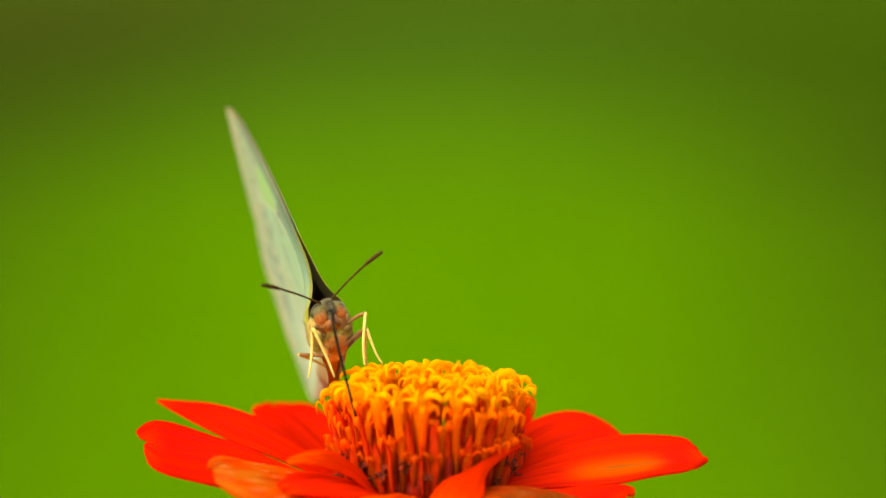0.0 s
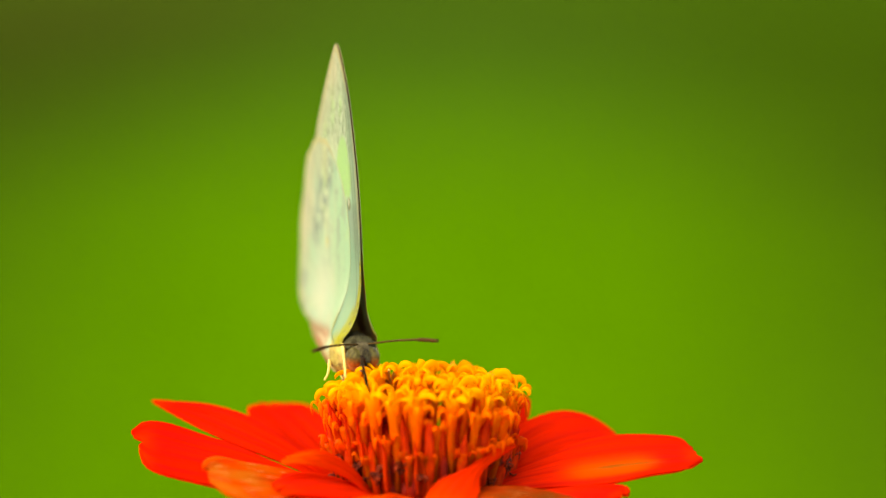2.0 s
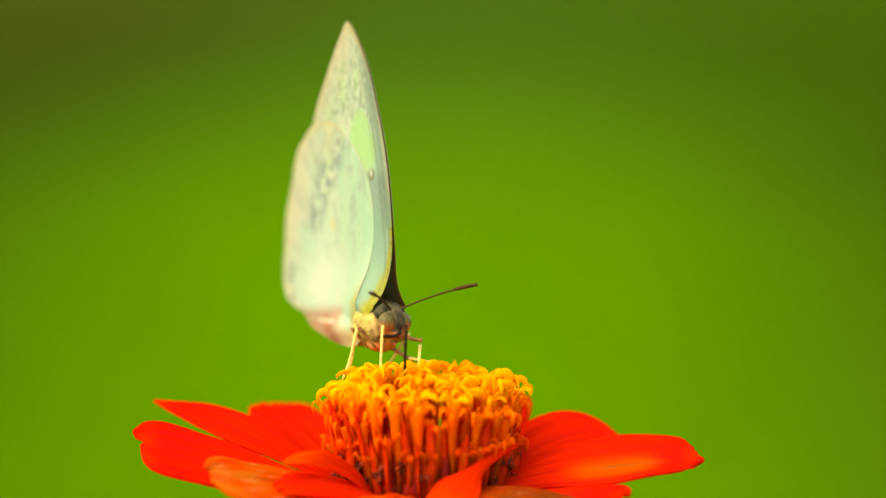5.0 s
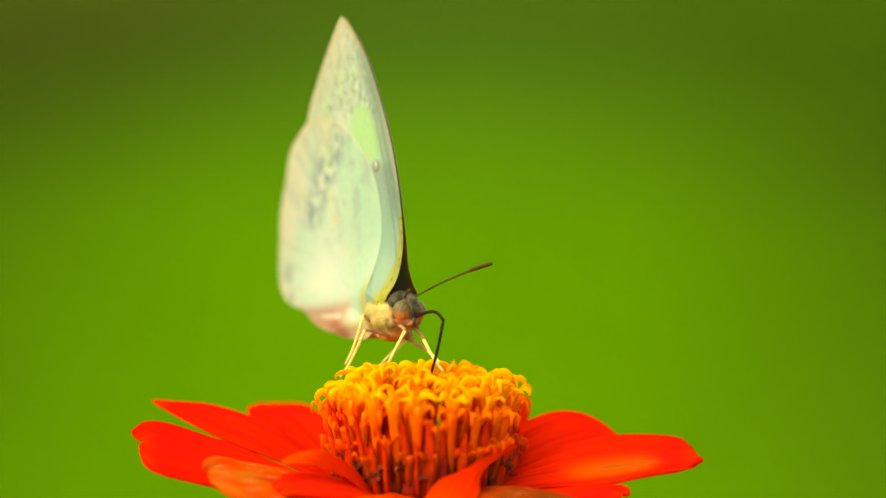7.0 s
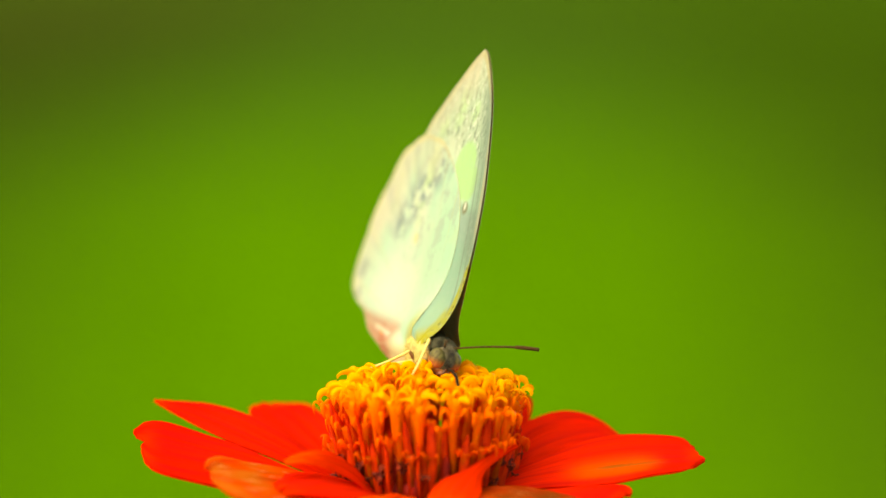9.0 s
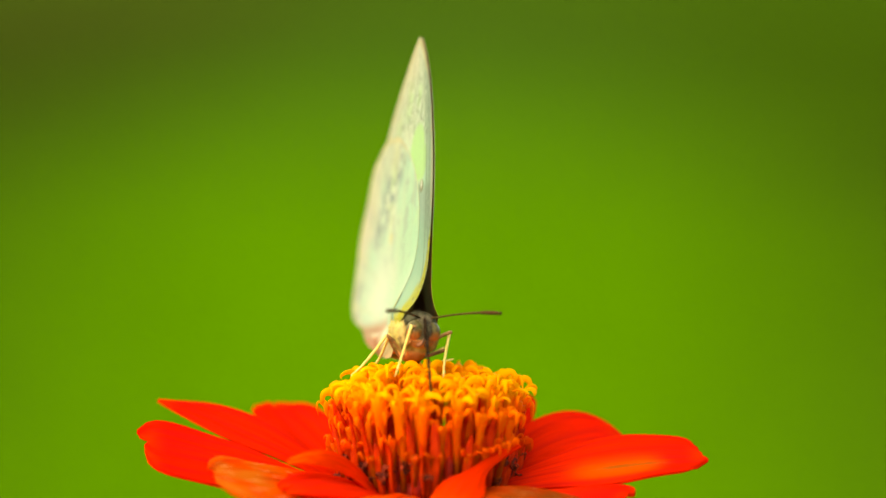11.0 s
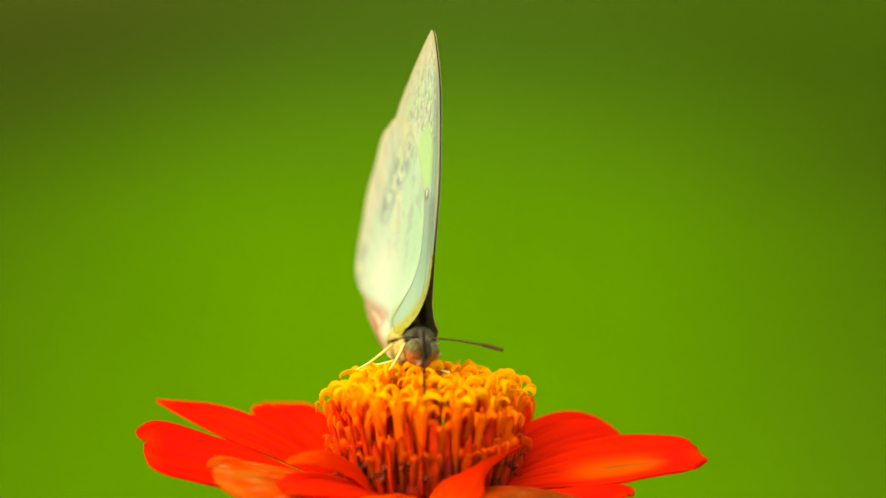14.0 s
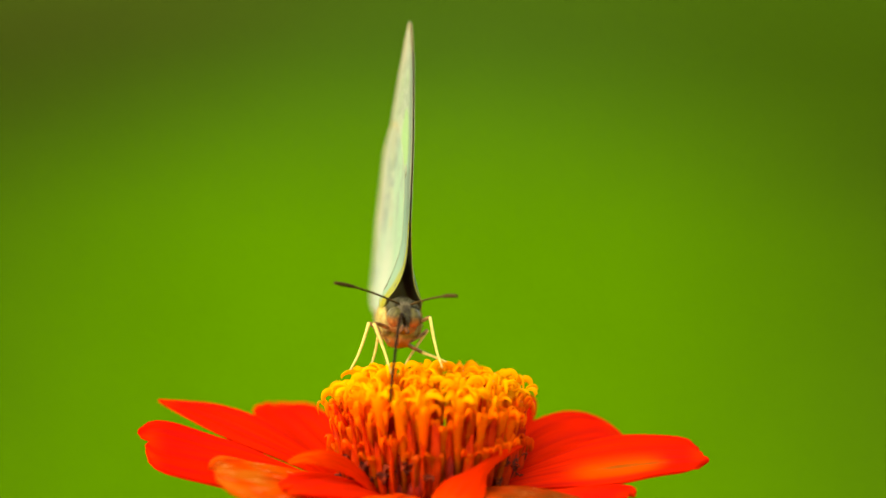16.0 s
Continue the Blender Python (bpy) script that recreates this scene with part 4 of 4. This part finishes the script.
# Where the proboscis ends, in mm from the flower's axis and petal plane.
SIPS = [
    (0.0, -8.1, -7.0, 7.5), (0.5, -8.4, -6.0, 11.8), (0.6, -7.8, -6.0, 10.0), (0.7, -6.8, -8.0, 7.7), (0.8, -6.4, -8.0, 4.4), (1.0, -5.9, -7.5, 4.2), (1.5, -5.7, -7.0, 4.6), (2.3, -5.4, -7.0, 4.6), (2.4, -4.3, -5.0, 10.5), (2.5, -4.1, -5.0, 10.6), (3.0, -4.2, -4.0, 11.5), (3.5, -2.4, -4.0, 11.8), (4.0, -3.0, -5.0, 10.3), (4.2, -3.2, -5.0, 9.5), (6.3, -1.2, -3.0, 9.0), (6.5, 0.6, -3.0, 9.2), (7.0, -0.9, -3.0, 9.2), (7.2, -0.4, -3.0, 9.2), (7.5, 2.5, -2.0, 11.7), (7.7, 3.1, -2.0, 10.4), (8.0, 3.0, -3.0, 4.3), (8.5, 3.0, -4.0, 3.1), (9.0, 3.0, -6.0, 1.5), (9.2, 3.2, -6.0, 1.5), (11.3, -0.4, -10.0, 10.9), (11.7, -0.6, -10.2, 8.9), (12.0, -0.6, -10.2, 8.2), (12.5, -0.8, -10.2, 8.0), (13.0, -0.5, -10.2, 8.4), (13.5, -0.1, -10.2, 8.4), (14.0, -0.3, -10.2, 8.4), (14.5, 0.6, -10.2, 8.2), (14.7, -0.1, -10.2, 8.1), (15.0, -0.2, -10.2, 8.2), (15.2, -0.8, -10.2, 8.9), (15.5, -1.3, -10.2, 8.2), (15.6, -2.6, -10.2, 8.2), (16.0, -4.2, -10.2, 9.8),
]
# How far the proboscis bows to the side and upwards: seconds, shares.
BENDS = [(0.0, 0.0, 0.0), (2.3, 0.0, 0.0), (2.4, 0.5, 0.1), (3.0, 0.55, 0.0), (3.5, 0.65, -0.1), (3.8, 0.5, -0.1), (4.0, 0.1, -0.4), (4.2, 0.0, -0.5), (6.3, 0.9, 0.1), (7.2, 0.9, 0.1), (7.5, 0.7, 0.1), (8.0, 0.3, 0.0), (9.2, 0.3, 0.0), (11.3, 0.0, -0.2), (15.2, 0.0, -0.2), (16.0, -0.15, -0.2)]
# Footholds on the florets, likewise: seconds and six points in the order of HIPS.
STANDS = [
    (0.0, [(-10.6, -5.0, 11.9), (-13.7, -3.0, 11.6), (-12.0, 5.0, 11.7), (-7.2, -4.0, 13.2), (-5.2, 0.0, 12.7), (-7.1, 6.0, 11.5)]),
    (0.6, [(-10.6, -5.0, 11.9), (-13.7, -3.0, 11.6), (-12.0, 5.0, 11.7), (-7.2, -4.0, 13.2), (-5.2, 0.0, 12.7), (-7.1, 6.0, 11.5)]),
    (0.8, [(-9.7, -6.0, 12.0), (-12.0, -2.0, 11.2), (-11.1, 5.0, 11.7), (-5.0, -4.0, 12.6), (-3.7, 0.0, 12.7), (-5.8, 6.0, 11.5)]),
    (2.3, [(-9.3, -6.0, 12.0), (-11.8, -2.0, 11.2), (-10.4, 5.0, 11.7), (-4.3, -4.0, 12.6), (-3.2, 0.0, 12.5), (-5.1, 6.0, 11.5)]),
    (2.4, [(-9.0, -5.0, 12.4), (-12.5, -2.0, 11.0), (-10.4, 4.0, 11.8), (-5.3, -4.0, 12.8), (-3.3, 0.0, 13.0), (-7.1, 6.0, 11.5)]),
    (3.0, [(-8.9, -5.0, 12.5), (-11.2, -2.0, 11.5), (-10.2, 4.0, 11.8), (-4.6, -4.0, 12.8), (-2.7, 0.0, 13.2), (-6.8, 6.0, 11.5)]),
    (3.5, [(-5.7, -5.0, 12.0), (-10.7, -2.0, 11.2), (-10.0, 4.0, 12.0), (-2.3, -4.0, 12.1), (-1.4, 0.0, 12.4), (-6.5, 6.0, 11.5)]),
    (4.2, [(-6.6, -5.0, 11.6), (-10.5, -2.0, 11.5), (-10.0, 4.0, 12.0), (-2.5, -4.0, 12.3), (-1.2, 0.0, 12.7), (-6.5, 6.0, 11.5)]),
    (6.3, [(-5.6, -1.5, 11.2), (-10.3, 2.5, 10.9), (-9.9, 5.0, 12.0), (1.2, -4.0, 12.5), (1.8, 0.0, 12.4), (-6.1, 6.0, 11.5)]),
    (7.2, [(-5.3, -1.5, 11.2), (-10.1, 2.5, 10.9), (-9.6, 5.0, 12.0), (1.9, -4.0, 12.5), (2.1, 0.0, 12.4), (-5.8, 6.0, 11.5)]),
    (8.0, [(-4.0, -6.0, 12.0), (-7.9, -2.0, 12.3), (-7.0, 3.0, 12.1), (0.9, -4.0, 12.0), (2.8, 0.0, 12.4), (-1.2, 6.0, 11.5)]),
    (9.2, [(-1.3, -6.0, 12.4), (-7.6, -2.0, 12.3), (-5.5, 3.0, 12.3), (1.8, -4.0, 11.8), (3.1, 0.0, 12.4), (-0.8, 6.0, 11.5)]),
    (11.3, [(-4.2, -5.0, 12.3), (-8.9, -2.0, 12.0), (-6.7, 3.0, 12.1), (1.8, -4.0, 12.4), (2.3, 0.0, 12.9), (-3.4, 3.0, 11.3)]),
    (14.0, [(-4.4, -5.0, 12.7), (-8.2, -2.0, 12.3), (-6.1, 3.0, 12.2), (2.5, -4.0, 12.3), (2.6, 0.0, 12.7), (-2.8, 3.0, 11.3)]),
    (15.0, [(-3.7, -5.0, 11.1), (-7.1, -2.0, 12.8), (-5.6, 3.0, 12.3), (2.8, -4.0, 11.8), (2.8, 0.0, 12.5), (-2.8, 3.0, 11.3)]),
    (15.5, [(-3.9, -5.0, 12.3), (-8.0, -2.0, 12.5), (-6.3, 3.0, 12.2), (1.0, -4.0, 13.2), (2.3, 0.0, 13.4), (-3.0, 3.0, 11.0)]),
    (16.0, [(-4.2, -5.0, 12.3), (-8.9, -2.0, 12.3), (-6.6, 3.0, 12.1), (1.7, -4.0, 12.8), (2.1, 0.0, 13.0), (-3.2, 3.0, 11.0)]),
]


def motions():
    times = sorted({r[0] for rows in (FLIGHT, SIPS, STANDS) for r in rows})
    walk(flower, [(t, pose(0, 0, 0, 0, math.degrees(x * MM / HEIGHT), 0)) for t, x in SWAY])
    rows, legs, tongue, feelers = [], [([], []) for _ in LEG_PIECES], ([], []), ([], [])
    for t in times:
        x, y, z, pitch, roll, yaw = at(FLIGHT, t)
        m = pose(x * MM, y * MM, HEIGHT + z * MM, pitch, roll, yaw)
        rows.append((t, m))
        inside = m.inverted()
        tall = min(1.0, max(0.0, (z - 16.7) / 3.5))    # 1 on stretched legs, 0 when crouching
        for k, (hip, pair) in enumerate(zip(HIPS, legs)):
            s = -1 if k < 3 else 1
            foot = inside @ (Vector(at([(r[0], *r[1][k]) for r in STANDS], t)) * MM + Vector((0, 0, HEIGHT))) / MM
            knee = Vector((s * (0.4 if k == 0 else 0.8), (-0.2 - 0.7 * tall, 0.0, 0.4)[k % 3], (1.1 - 1.6 * tall, 0.45, 0.1, -0.5, -0.3, 0.0)[k]))
            knee.rotate(Matrix.Rotation(radians(-pitch), 3, "X"))
            for poses, p in zip(pair, two_bones(Vector(hip), foot, FEMUR, TIBIA[k], knee)):
                poses.append((t, p))
        tip = inside @ (Vector(at(SIPS, t)) * MM + Vector((0, 0, HEIGHT))) / MM
        for poses, p in zip(tongue, two_bones(Vector(MOUTH), tip, SUCK_A, SUCK_B, m.to_3x3().inverted() @ Vector((at(BENDS, t)[0], -1.0, at(BENDS, t)[1])))):
            poses.append((t, p))
        reach = at(FEELERS, t)
        for (feeler, a, b), poses, (rx, rz) in zip(ANTENNAE, feelers, (reach[2:], reach[:2])):
            way = m.to_3x3() @ (b - a) + Vector((rx, 0.0, rz))
            way.y = -math.sqrt(max(0.01, (b - a).length_squared - way.x ** 2 - way.z ** 2))
            aim = m.to_3x3().inverted() @ way
            turn = (b - a).rotation_difference(aim).to_matrix().to_4x4()
            turn.translation = a * MM
            poses.append((t, turn))
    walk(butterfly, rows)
    for pieces, pair in zip(LEG_PIECES, legs):
        for ob, poses in zip(pieces, pair):
            walk(ob, poses)
    for ob, poses in zip(TONGUE, tongue):
        walk(ob, poses)
    for (ob, _, _), poses in zip(ANTENNAE, feelers):
        walk(ob, poses)


motions()
